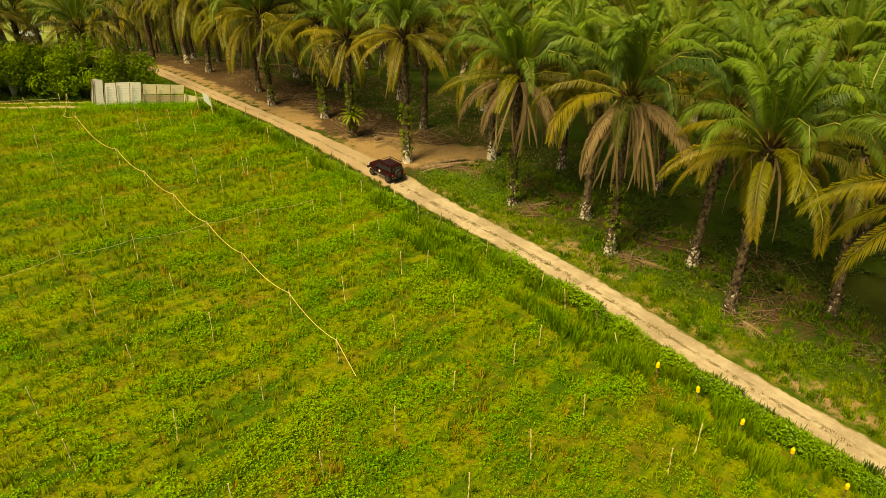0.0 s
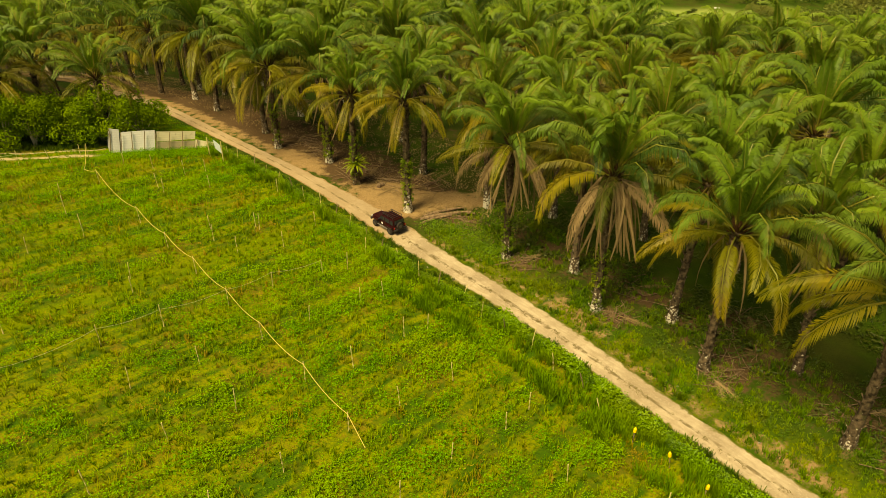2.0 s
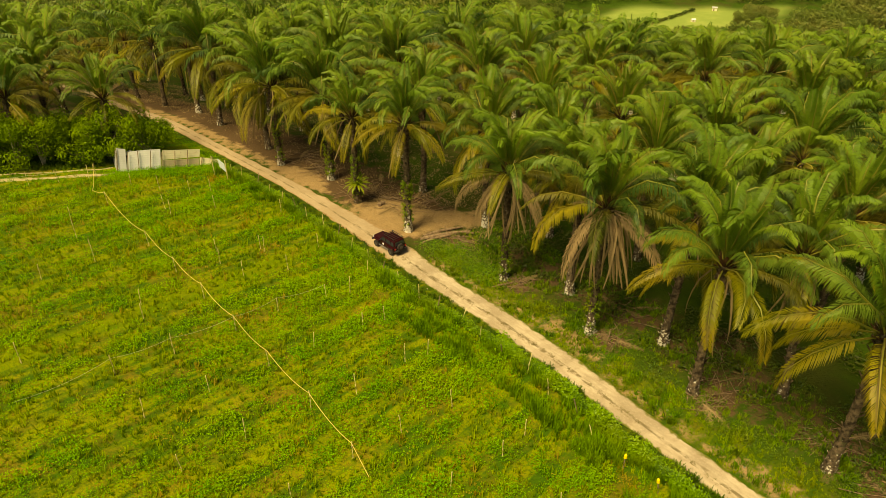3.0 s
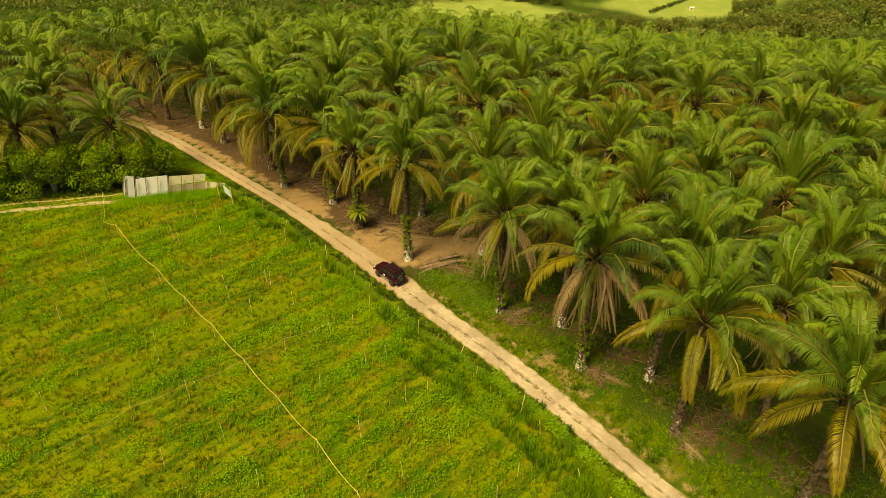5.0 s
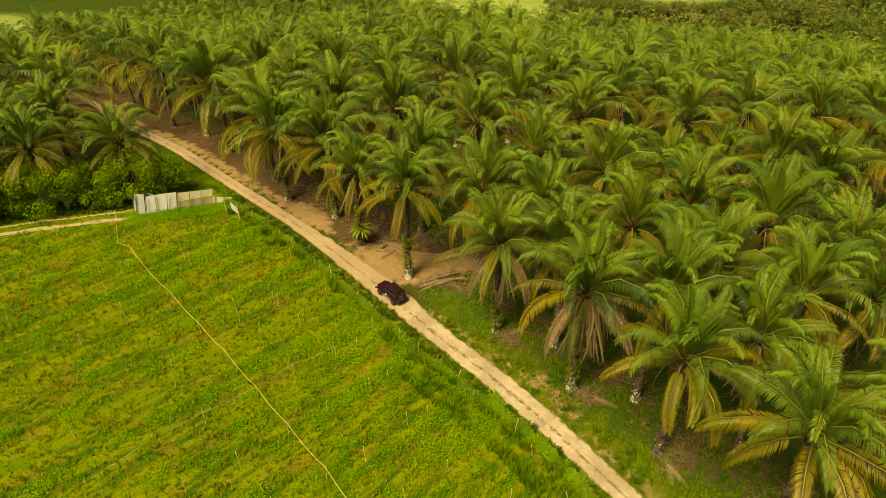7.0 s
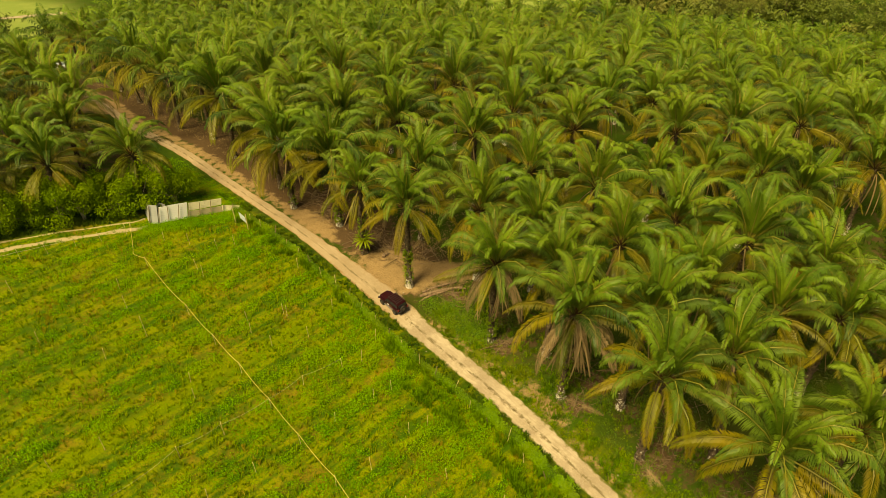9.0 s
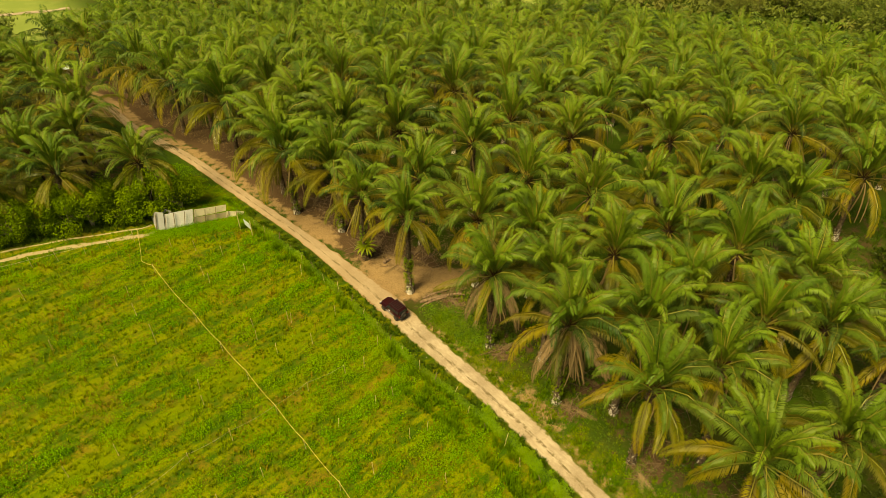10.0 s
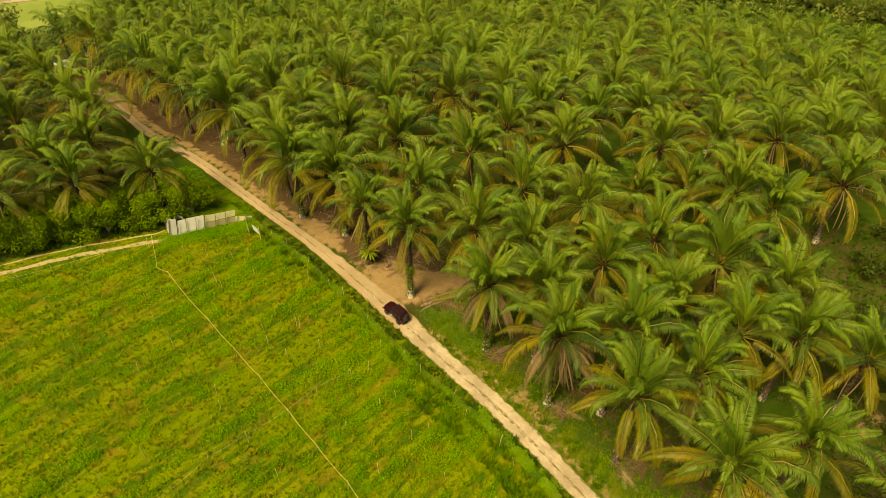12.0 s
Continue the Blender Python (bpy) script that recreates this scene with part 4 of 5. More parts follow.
STAKES = [stake_mesh(h, 0.036, k) for k, h in enumerate((1.4, 1.55, 1.7))]
POSTS = [stake_mesh(h, 0.05, 10 + k) for k, h in enumerate((1.3, 1.55))]
SHORT = stake_mesh(1.0, 0.045, 20)
SHORT.materials.append(WOOD_DARK)
for me in STAKES:
    me.materials.append(WOOD)
for me in POSTS:
    me.materials.append(WOOD_DARK)
srng = random.Random(9)


def stake(x, y, lean=4.0, meshes=STAKES, label="thin pale wooden stake standing in the weeds", group="stakes in the weedy field", name="stake"):
    ob = new(name, srng.choice(meshes))
    ob.matrix_basis = pose(*on(x, y), srng.uniform(-lean, lean), srng.uniform(-lean, lean), srng.uniform(0, 360))
    return tagged(ob, label, "stake", group)


for x, y in ((-8.1, 23.5), (-10.8, 20.4), (-4.8, 19.3), (-14.0, 18.5), (-16.7, 21.2), (-14.4, 25.1), (-11.6, 27.9), (-17.9, 29.1), (-7.7, 17.1), (-2.5, 29.5),
             (-2.1, 22.3), (0.5, 25.3), (3.8, 21.2), (1.0, 18.6), (3.7, 28.1), (5.3, 30.2), (6.7, 24.4), (11.5, 22.5), (9.8, 21.0), (-5.6, 32.8),
             (-1.0, 38.0), (-2.6, 36.9), (0.7, 32.4), (-4.4, 42.1), (-6.0, 40.8), (-9.3, 44.6), (-12.6, 42.0), (-9.2, 37.8), (-13.1, 48.6), (-16.2, 52.0),
             (-19.5, 50.3), (-29.3, 48.5), (-33.7, 54.2), (-26.8, 58.5), (-22.7, 41.4), (-16.4, 46.8), (-14.9, 32.0), (-7.5, 45.6), (-6.4, 49.0)):
    stake(x, y)
for x, y in ((-31.8, 51.1), (-28.5, 47.1), (-37.8, 45.3), (-31.1, 43.7), (-21.8, 39.5), (-18.8, 48.6), (-15.8, 51.6), (-18.3, 35.6), (-21.2, 33.0), (-27.3, 33.4),
             (-30.4, 31.0), (-32.0, 63.6), (-29.1, 63.4), (-25.7, 62.7), (-24.1, 64.1), (-25.8, 57.2), (-22.4, 59.8), (-16.0, 60.1), (-43.7, 52.4), (-11.3, 53.4)):
    stake(x, y)

ROPE_POSTS = ((-36.2, 65.1), (-33.9, 59.5), (-32.2, 58.4), (-25.5, 50.7), (-21.8, 46.6), (-18.5, 43.0), (-15.0, 38.9), (-11.8, 35.1), (-8.3, 31.0), (-5.2, 26.9))
rope_pts = []
for k, (x, y) in enumerate(ROPE_POSTS):
    if k != 1:
        stake(x, y, 2.5, [STAKES[1]], "thin wooden stake that carries the yellow rope")
    x, y, z = on(x, y, 1.42 if k != 1 else 0.95)
    if rope_pts:
        ax, ay, az = rope_pts[-1]
        ln = math.hypot(x - ax, y - ay)
        for i in range(1, 10):
            f = i / 10
            rope_pts.append((ax + f * (x - ax), ay + f * (y - ay), az + f * (z - az) - 0.075 * ln * 4 * f * (1 - f)))
    rope_pts.append((x, y, z))
x, y, z = on(-4.1, 25.2, 0.55)
ax, ay, az = rope_pts[-1]
rope_pts += [(ax + f * (x - ax), ay + f * (y - ay), az + f * (z - az)) for f in (0.5, 1.0)]
v, q = tube(rope_pts, 0.017, 5)
tagged(new("rope", mesh_np("rope", v, [q], [ROPE], None, True)), "long yellow rope slung from stake to stake", "rope")


def string_line(pts, h, name, label, r=0.009, sag=0.05, mat=None):
    line = []
    for k, (x, y) in enumerate(pts):
        p = on(x, y, h)
        if line:
            a = line[-1]
            ln = math.hypot(p[0] - a[0], p[1] - a[1])
            for i in range(1, 6):
                f = i / 6
                line.append((a[0] + f * (p[0] - a[0]), a[1] + f * (p[1] - a[1]), a[2] + f * (p[2] - a[2]) - sag * ln * 4 * f * (1 - f)))
        line.append(p)
    v, q = tube(line, r, 4)
    return tagged(new(name, mesh_np(name, v, [q], [mat or WIRE], None, True)), label, "string")


string_line([(-24.6, 28.2), (-21.2, 33.0), (-18.3, 35.7), (-15.0, 38.9), (-12.6, 42.0), (-9.3, 44.6)], 1.35, "string", "thin pale string tied between field stakes")

# fence along the side track
track_posts = [(-54.6, 52.0), (-51.5, 54.2), (-48.4, 56.2), (-45.5, 58.0), (-43.4, 59.6), (-41.0, 61.2), (-38.8, 62.7), (-36.6, 64.4)]
for x, y in track_posts:
    stake(x, y, 7, STAKES, "rough wooden fence post beside the side track", "side track fence posts", "fence_post")
string_line(track_posts, 1.15, "fence_wire", "slack wire of the side track fence", 0.012, 0.02)

# leaning posts in the hedge beside the road
hedge_posts = [(s, (4.4 if s < -9 else 3.4) + 0.2 * math.sin(s)) for s in np.arange(-22, 44, 2.45)]
for k, (s, d) in enumerate(hedge_posts):
    x, y = place(s, d)
    capped = s < -10
    ob = stake(x, y, 9 if capped else 16, [SHORT] if capped else STAKES if k % 3 else POSTS, "short post with a yellow bottle in the hedge" if capped else "leaning wooden fence post in the roadside hedge", "hedge fence posts", "fence_post")
    if capped:
        bm = bmesh.new()
        bmesh.ops.create_cone(bm, cap_ends=True, segments=12, radius1=0.10, radius2=0.095, depth=0.22, matrix=pose(0, 0, 0.93))
        bmesh.ops.create_cone(bm, cap_ends=True, segments=12, radius1=0.095, radius2=0.04, depth=0.10, matrix=pose(0, 0, 1.09))
        part("bottle", bm, YELLOW, ob, "yellow plastic bottle over the post")

# ---- tin fence at the corner of the field ----
def sheet(a, b, height, height2, mat, name="tin_panel", lift=0.05, bow=0.0, lean=0.0, wave=0.24):
    """A sheet between two feet on the ground, its corrugation running along the fence."""
    (ax, ay), (bx, by) = a, b
    ln = math.hypot(bx - ax, by - ay)
    nxv, nyv = -(by - ay) / ln, (bx - ax) / ln
    rows = max(4, int(height / wave) * 4)
    za, zb = float(land(ax, ay)) + lift, float(land(bx, by)) + lift
    vs = []
    for k in range(rows + 1):
        g = k / rows
        w = 0.004 * math.sin(k * math.pi / 2)
        for f in (0.0, 0.5, 1.0):
            x, y = ax + f * (bx - ax), ay + f * (by - ay)
            o = w + bow * 4 * f * (1 - f)
            vs.append((x + nxv * o + lean * g, y + nyv * o + 1.1 * lean * g, za + f * (zb - za) + g * (height + f * (height2 - height))))
    q = [(3 * k + c, 3 * k + c + 1, 3 * k + c + 4, 3 * k + c + 3) for k in range(rows) for c in range(2)]
    ob = new(name, mesh_np(name, np.array(vs), [np.array(q)], [mat]))
    md = ob.modifiers.new("thickness", "SOLIDIFY")
    md.thickness = 0.012
    return ob


tin = empty("tin_fence", Matrix(), "patched fence of whitewashed corrugated tin sheets on posts", "fence", kind="structure")
tinrng = random.Random(3)


def tin_run(a, b, count, h0, h1, mat, lift=0.05):
    for k in range(count):
        f0, f1 = k / count, (k + 1) / count
        pa = (a[0] + f0 * (b[0] - a[0]), a[1] + f0 * (b[1] - a[1]))
        pb = (a[0] + f1 * (b[0] - a[0]), a[1] + f1 * (b[1] - a[1]))
        ob = sheet(pa, pb, h0 + (h1 - h0) * f0, h0 + (h1 - h0) * f1, mat, lift=lift, bow=tinrng.uniform(-0.015, 0.015), lean=0.30 * (0.5 if h0 < 1.2 else 1.0))
        if lift > 0.5:
            ob.location = (0.15, 0.16, 0.0)
        ob.parent = tin
        if lift > 0.5:
            continue
        v, q = tube([on(pa[0] + 0.08, pa[1] - 0.13, -0.2), on(pa[0] + 0.40 + tinrng.uniform(-0.12, 0.12), pa[1] + 0.19, max(h0, 1.9 if h0 > 0.9 else h0) + 0.14)], 0.042, 6)
        part_mesh("post", mesh_np("post", v, [q], [WOOD_DARK]), tin, "dark wooden post")


tin_run((-34.9, 67.2), (-33.9, 67.25), 1, 2.55, 2.5, TIN_GREY)
tin_run((-33.85, 67.3), (-30.9, 68.9), 3, 2.15, 2.2, TIN_WHITE)
# lower row of this stretch in duller brown than the cream row above
tin_run((-30.85, 68.95), (-27.4, 71.0), 3, 0.95, 0.8, TIN_BROWN)
tin_run((-30.80, 69.06), (-27.4, 71.10), 3, 1.05, 0.85, TIN_CREAM, 1.02)
tin_run((-27.35, 71.05), (-25.4, 71.9), 2, 0.9, 0.5, TIN_CREAM)
tin_run((-35.0, 67.3), (-36.7, 70.4), 3, 2.0, 1.9, TIN_GREY)
ob = sheet((-34.4, 68.8), (-33.4, 69.3), 0.4, 0.4, TIN_GREY, "lean_to_sheet", 1.3, 0.6)
ob.parent = tin
tagged(ob, "tilted grey roof sheet")

board = empty("notice_board", pose(*on(-24.1, 68.0)), "faded white and blue board on two wooden posts", "notice board")
for dx, dy in ((-0.85, 0.55), (0.85, -0.55)):
    v, q = tube([(dx, dy, -0.2), (dx * 1.05, dy, 2.3)], 0.05, 6)
    part_mesh("post", mesh_np("post", v, [q], [WOOD]), board)
bm = bmesh.new()
box(bm, (0.95, 0.03, 1.0), pose(0.42, -0.33, 1.6, 6, 0, -33) @ pose(0, 0, 0), 0.008)
for v in bm.verts:
    v.co.z -= 0.5 * (v.co.x - 0.42)
part("panel", bm, TIN_BLUE, board, "pale blue-white sheet")

# ---- bushes and other leafy trees ----
def leafy_mesh(seed, h, r, lobes, per, size, mat, low=0.30, lump=(0.20, 0.36), spread=0.55):
    rng = random.Random(seed)
    cs = []
    for k in range(lobes):
        a, f = rng.uniform(0, 6.28), rng.random() ** 0.6
        z = h * rng.uniform(low, 0.95)
        wide = r * (1 - 0.55 * abs(z / h - 0.55))
        cs.append((f * wide * math.cos(a), f * wide * math.sin(a), z, r * rng.uniform(*lump)))
    v, q = leaf_cloud(rng, cs, per, size, spread)
    return mesh_np("crown", v, [q], [mat]), cs


def stems_mesh(cs, h, seed, bark=DEADWOOD):
    rng = random.Random(seed)
    pieces = []
    for k, c in enumerate(cs[:9]):
        mid = (c[0] * 0.25, c[1] * 0.25, h * 0.25)
        v, q = tube([(0.05 * rng.uniform(-1, 1), 0.05 * rng.uniform(-1, 1), -0.2), mid, (c[0] * 0.7, c[1] * 0.7, c[2] * 0.75), c[:3]], [0.11, 0.07, 0.04, 0.02], 5)
        pieces.append((v, [], q, 0))
    v, f, i = join(pieces)
    return mesh_np("trunk", v, f, [bark], i)


def leafy(name, x, y, meshes, scale, spin, label, category, group=""):
    t = empty(name, pose(*on(x, y), 0, 0, spin), label, category, group)
    for nm, me in zip(("crown", "trunk"), meshes):
        part_mesh(nm, me, t, "", Matrix.Diagonal((scale, scale, scale, 1)))


BUSHES = []
for k in range(4):
    me, cs = leafy_mesh(300 + k, 4.3, 2.7, 26, 210, 0.27, BUSH, 0.26, (0.26, 0.42), 0.3)
    BUSHES.append((me, stems_mesh(cs, 4.3, k, PALE_BARK)))
brng = random.Random(77)
for k, (x, y) in enumerate(((-37.0, 70.6), (-39.6, 69.4), (-42.4, 68.6), (-45.0, 66.6), (-47.8, 65.4), (-50.6, 63.6), (-53.4, 61.6), (-56.4, 59.6), (-59.0, 57.4), (-62.0, 55.4),
                            (-41.0, 71.6), (-47.0, 69.0), (-53.0, 66.0), (-58.0, 62.6), (-33.4, 72.6), (-65.0, 53.0))):
    leafy("bush", x, y, BUSHES[k % 4], brng.uniform(1.0, 1.28), brng.uniform(0, 360), "dense dark green bush beside the side track", "bush", "bushes along the side track")

# two small trees with bare forked trunks stand out of the bushes
for k, (x, y) in enumerate(((-42.4, 67.0), (-56.0, 61.0))):
    me, cs = leafy_mesh(340 + k, 5.2, 2.4, 20, 230, 0.28, BUSH, 0.62, (0.28, 0.42), 0.3)
    leafy("tree", x, y, (me, stems_mesh(cs, 5.2, 60 + k, PALE_BARK)), 1.0, 40 * k, "small green tree with a pale forked trunk among bushes", "tree")

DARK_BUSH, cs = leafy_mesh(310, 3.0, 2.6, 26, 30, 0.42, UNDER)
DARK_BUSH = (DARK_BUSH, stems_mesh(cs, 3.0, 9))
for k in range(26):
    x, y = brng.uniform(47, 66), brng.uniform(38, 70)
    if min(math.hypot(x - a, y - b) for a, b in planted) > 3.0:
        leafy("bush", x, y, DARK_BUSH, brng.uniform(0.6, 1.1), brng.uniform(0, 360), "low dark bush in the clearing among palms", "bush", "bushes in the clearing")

FAR_TREES = []
for k in range(4):
    me, cs = leafy_mesh(400 + k, 9.0, 5.0, 28, 38, 0.8, FARLEAF)
    FAR_TREES.append((me, stems_mesh(cs[:4], 9.0, 20 + k)))
trng = random.Random(31)
for k, (x, y, sc) in enumerate(((-84.0, 127.0, 0.9), (-89.0, 134.0, 0.95), (-93.5, 142.0, 1.0), (-98.5, 150.0, 1.0), (-92.0, 128.0, 0.8), (-100.0, 140.0, 0.95), (-106.0, 148.0, 1.0))):
    leafy("tree", x, y, FAR_TREES[k % 4], sc, 50 * k, "round-crowned green tree beyond the palms", "tree", "trees beyond the palms")
BELTS = (((38, 226), (62, 222), 30, 2.5), ((68, 221), (88, 218), 22, 2.0), ((103, 241), (118, 258), 26, 3.0, 1.2), ((26, 264), (46, 258), 20, 3.0),
         ((112, 206), (150, 256), 60, 11.0, 1.75), ((104, 196), (150, 176), 34, 8.0, 1.7), ((84, 200), (112, 228), 26, 6.0, 1.4), ((-60, 240), (-6, 244), 14, 5.0))
k = 0
for (ax, ay), (bx, by), count, wide, *grown in BELTS:
    for i in range(count):
        f = (i + trng.random()) / count
        x, y = ax + f * (bx - ax) + trng.uniform(-wide, wide), ay + f * (by - ay) + trng.uniform(-wide, wide)
        leafy("tree", x, y, FAR_TREES[k % 4], trng.uniform(0.26, 0.55) * (grown[0] if grown else 1.0), trng.uniform(0, 360), "leafy tree of the valley behind the palms", "tree", "trees beyond the palms")
        k += 1

# a dark ditch hedge that crosses the meadow
for i in range(26):
    f = i / 25
    leafy("bush", 73.5 + 21 * f + trng.uniform(-0.5, 0.5), 245 + 22 * f, DARK_BUSH, trng.uniform(0.25, 0.45), trng.uniform(0, 360), "low dark bush along the meadow ditch", "bush", "bushes along the meadow ditch")

# far woods on the slopes, too many to count
pieces = []
g = np.random.RandomState(8)
cs = []
for k in range(600):
    x, y = g.uniform(-130, 250), 277 + 60 * g.random() ** 1.5
    cs.append((x, y, float(land(x, y)) + g.uniform(3, 8), g.uniform(2.5, 5.5)))
for k in range(330):
    x, y = (g.uniform(-200, -8), g.uniform(236, 275)) if k < 230 else (g.uniform(-8, 56), g.uniform(252, 285))
    if y < 262 + 0.3 * (x - 20):
        continue
    cs.append((x, y, float(land(x, y)) + g.uniform(2, 6), g.uniform(2.5, 4.5)))
for k in range(300):
    x, y = g.uniform(108, 260), g.uniform(172, 262)
    if y > 224 + 1.0 * (x - 108):
        continue
    cs.append((x, y, float(land(x, y)) + g.uniform(1.5, 5), g.uniform(2.0, 3.8)))
for k in range(420):
    x, y = g.uniform(46, 118), g.uniform(186, 240)
    if y > 228 and x < 100:
        continue
    cs.append((x, y, float(land(x, y)) + g.uniform(0.3, 2.2), g.uniform(1.0, 2.2)))
v, q = leaf_cloud(random.Random(1), cs, 38, 1.4, 0.5)
tagged(new("far_woods", mesh_np("far_woods", v, [q], [FARLEAF])), "dark green woods on the distant slopes", "woods", kind="stuff")

# small sheds among the palms and in the valley
def build_shed(x, y, turn, scale, roof, label):
    shed = empty("shed", pose(*on(x, y), 0, 0, turn) @ Matrix.Scale(scale, 4), label, "shed")
    bm = bmesh.new()
    box(bm, (3.4, 2.6, 2.3), pose(0, 0, 1.1), 0.03)
    part("wall", bm, TIN_CREAM, shed)
    bm = bmesh.new()
    for sy in (-1, 1):
        box(bm, (4.0, 1.75, 0.05), pose(0, sy * 0.78, 2.55, -sy * 18), 0.01)
    part("roof", bm, roof, shed, "small pitched roof")
    bm = bmesh.new()
    box(bm, (0.8, 0.05, 1.7), pose(-0.6, -1.32, 0.85), 0.01)
    part("door", bm, WOOD_DARK, shed, "dark wooden door")


build_shed(-74.8, 128.2, 25, 1.0, TIN_BLUE, "small shed with a grey tin roof among palms")
build_shed(89.3, 250, 10, 0.4, TIN_WHITE, "small pale shed standing in the meadow")
build_shed(103, 268, -15, 0.5, TIN_GREY, "hut with a grey-white tin roof beyond the meadow")
build_shed(112, 225, 5, 0.75, DEADWOOD, "hut with a dark thatched roof among valley trees")

# ---- weeds, grass and litter ----
def leaf_clump(rng, n, spread, height, size, narrow):
    """A template of n leaves: verts and quads."""
    vs = []
    for k in range(n):
        a, e = rng.uniform(0, 6.28), rng.uniform(0.1, 1.25)
        r = spread * rng.random() ** 0.5
        b = rng.uniform(0, 6.28)
        p = np.array((r * math.cos(b), r * math.sin(b), height * rng.random() ** 0.8 * (1 - 0.5 * r / spread)))
        d = np.array((math.cos(e) * math.cos(a), math.cos(e) * math.sin(a), math.sin(e) * 0.8))
        w = np.array((-math.sin(a), math.cos(a), rng.uniform(-0.3, 0.3)))
        s = size * rng.uniform(0.6, 1.3)
        vs += [p, p + d * s * 0.5 + w * s * narrow, p + d * s - np.array((0, 0, 0.25 * s)), p + d * s * 0.5 - w * s * narrow]
    return np.array(vs)


def tuft(rng, n, height, wide=0.018):
    """A template of grass blades."""
    vs = []
    for k in range(n):
        a = rng.uniform(0, 6.28)
        p = np.array((rng.uniform(-0.12, 0.12), rng.uniform(-0.12, 0.12), 0.0))
        o = np.array((math.cos(a), math.sin(a), 0)) * rng.uniform(0.1, 0.55) * height
        w = np.array((-math.sin(a), math.cos(a), 0)) * wide
        h = height * rng.uniform(0.6, 1.1)
        vs += [p - w, p + w, p + o * 0.9 + w * 0.6 + np.array((0, 0, h * 0.95)), p + o * 0.9 - w * 0.6 + np.array((0, 0, h * 0.95))]
    return np.array(vs)


def scatter(name, templates, xy, scales, mat, label, category, sink=0.03, tones=None):
    g = np.random.RandomState(len(xy))
    out, tone = [], []
    zs = land(xy[:, 0], xy[:, 1]) - sink
    which = g.randint(0, len(templates), len(xy))
    turn = g.uniform(0, 6.283, len(xy))
    for t, tpl in enumerate(templates):
        sel = np.where(which == t)[0]
        c, s = np.cos(turn[sel])[:, None], np.sin(turn[sel])[:, None]
        sc = scales[sel][:, None]
        vx = (tpl[:, 0] * c - tpl[:, 1] * s) * sc + xy[sel, 0][:, None]
        vy = (tpl[:, 0] * s + tpl[:, 1] * c) * sc + xy[sel, 1][:, None]
        vz = tpl[:, 2] * sc + zs[sel][:, None]
        out.append(np.stack((vx, vy, vz), 2).reshape(-1, 3))
        tone.append(np.repeat(g.random_sample(len(sel)) if tones is None else tones[sel], len(tpl)))
    v = np.concatenate(out)
    me = mesh_np(name, v, [np.arange(len(v)).reshape(-1, 4)], [mat])
    attribute(me, "tone", np.concatenate(tone))
    return tagged(new(name, me), label, category, kind="stuff")


def row_noise(x, y):
    """Denser and barer bands that run across the field from the road."""
    q, p = -0.76 * x + 0.65 * y, 0.65 * x + 0.76 * y
    n = np.array([noise.noise(Vector((a * 0.75, b * 0.05, 0.0))) + 0.7 * noise.noise(Vector((a * 0.5, b * 0.4, 7.0))) for a, b in zip(q, p)])
    lane = np.exp(-((q - 43.2) / 1.0) ** 2) + 0.8 * np.exp(-((q - 51.5) / 0.8) ** 2)
    return n - 1.0 * lane


def cluster(pts, fine, z):
    """Noise in two sizes that gathers plants into clumps."""
    return np.array([noise.noise(Vector((x * fine, y * fine, z))) + 0.5 * noise.noise(Vector((x * 2.6 * fine, y * 2.6 * fine, z + 5))) for x, y in pts])


def field_points(g, n):
    p = np.stack((g.uniform(-62, 16, n), g.uniform(13, 69, n)), 1)
    return p[in_field(p[:, 0], p[:, 1])]


g = np.random.RandomState(21)
wrng = random.Random(4)
pts = field_points(g, 60000)
lump = cluster(pts, 0.62, 5.0)
thick = 0.45 * lump + 0.6 * row_noise(pts[:, 0], pts[:, 1])
keep = g.random_sample(len(pts)) < np.clip(0.46 + 1.6 * thick, 0.08, 1.0)
pts, lump, thick = pts[keep][:15500], lump[keep][:15500], thick[keep][:15500]
WEEDS = [leaf_clump(wrng, 18, 0.46, 0.56, 0.135, 0.21) for _ in range(8)]
scatter("field_weeds", WEEDS, pts, 0.55 + 1.1 * np.clip(thick + 0.2, 0, 0.9) + 0.5 * g.random_sample(len(pts)) ** 3, WEED, "knee-high leafy green weeds of the field", "weeds",
        tones=np.clip(0.55 - 0.5 * lump + g.uniform(-0.35, 0.35, len(pts)), 0, 1))
gp = field_points(g, 38000)
gp = gp[g.random_sample(len(gp)) < np.clip(0.65 - 0.7 * cluster(gp, 0.62, 5.0), 0.3, 1.0)][:16500]
scatter("field_grass", [tuft(wrng, 6, 0.40, 0.026) for _ in range(5)], gp, g.uniform(0.6, 1.25, len(gp)), FIELD_GRASS, "soft yellow-green grass among the field weeds", "grass")
pts = field_points(g, 30000)
tone = cluster(pts, 0.30, 3.0)
pts = pts[g.random_sample(len(pts)) < np.clip(2.2 * (tone - 0.22), 0.02, 0.9)][:4200]
scatter("yellow_grass", [tuft(wrng, 8, 0.46) for _ in range(3)] + [leaf_clump(wrng, 9, 0.3, 0.45, 0.13, 0.25) for _ in range(3)], pts, g.uniform(0.6, 1.3, len(pts)), WEED_DRY, "yellow and ochre dry plants in the field", "grass")


def hedge_line(s):
    """How far from the road's middle the creeper-grown fence runs."""
    return np.interp(s, (-34, -14, -5, 3, 12, 46), (3.1, 2.9, 2.55, 3.1, 3.4, 3.2))


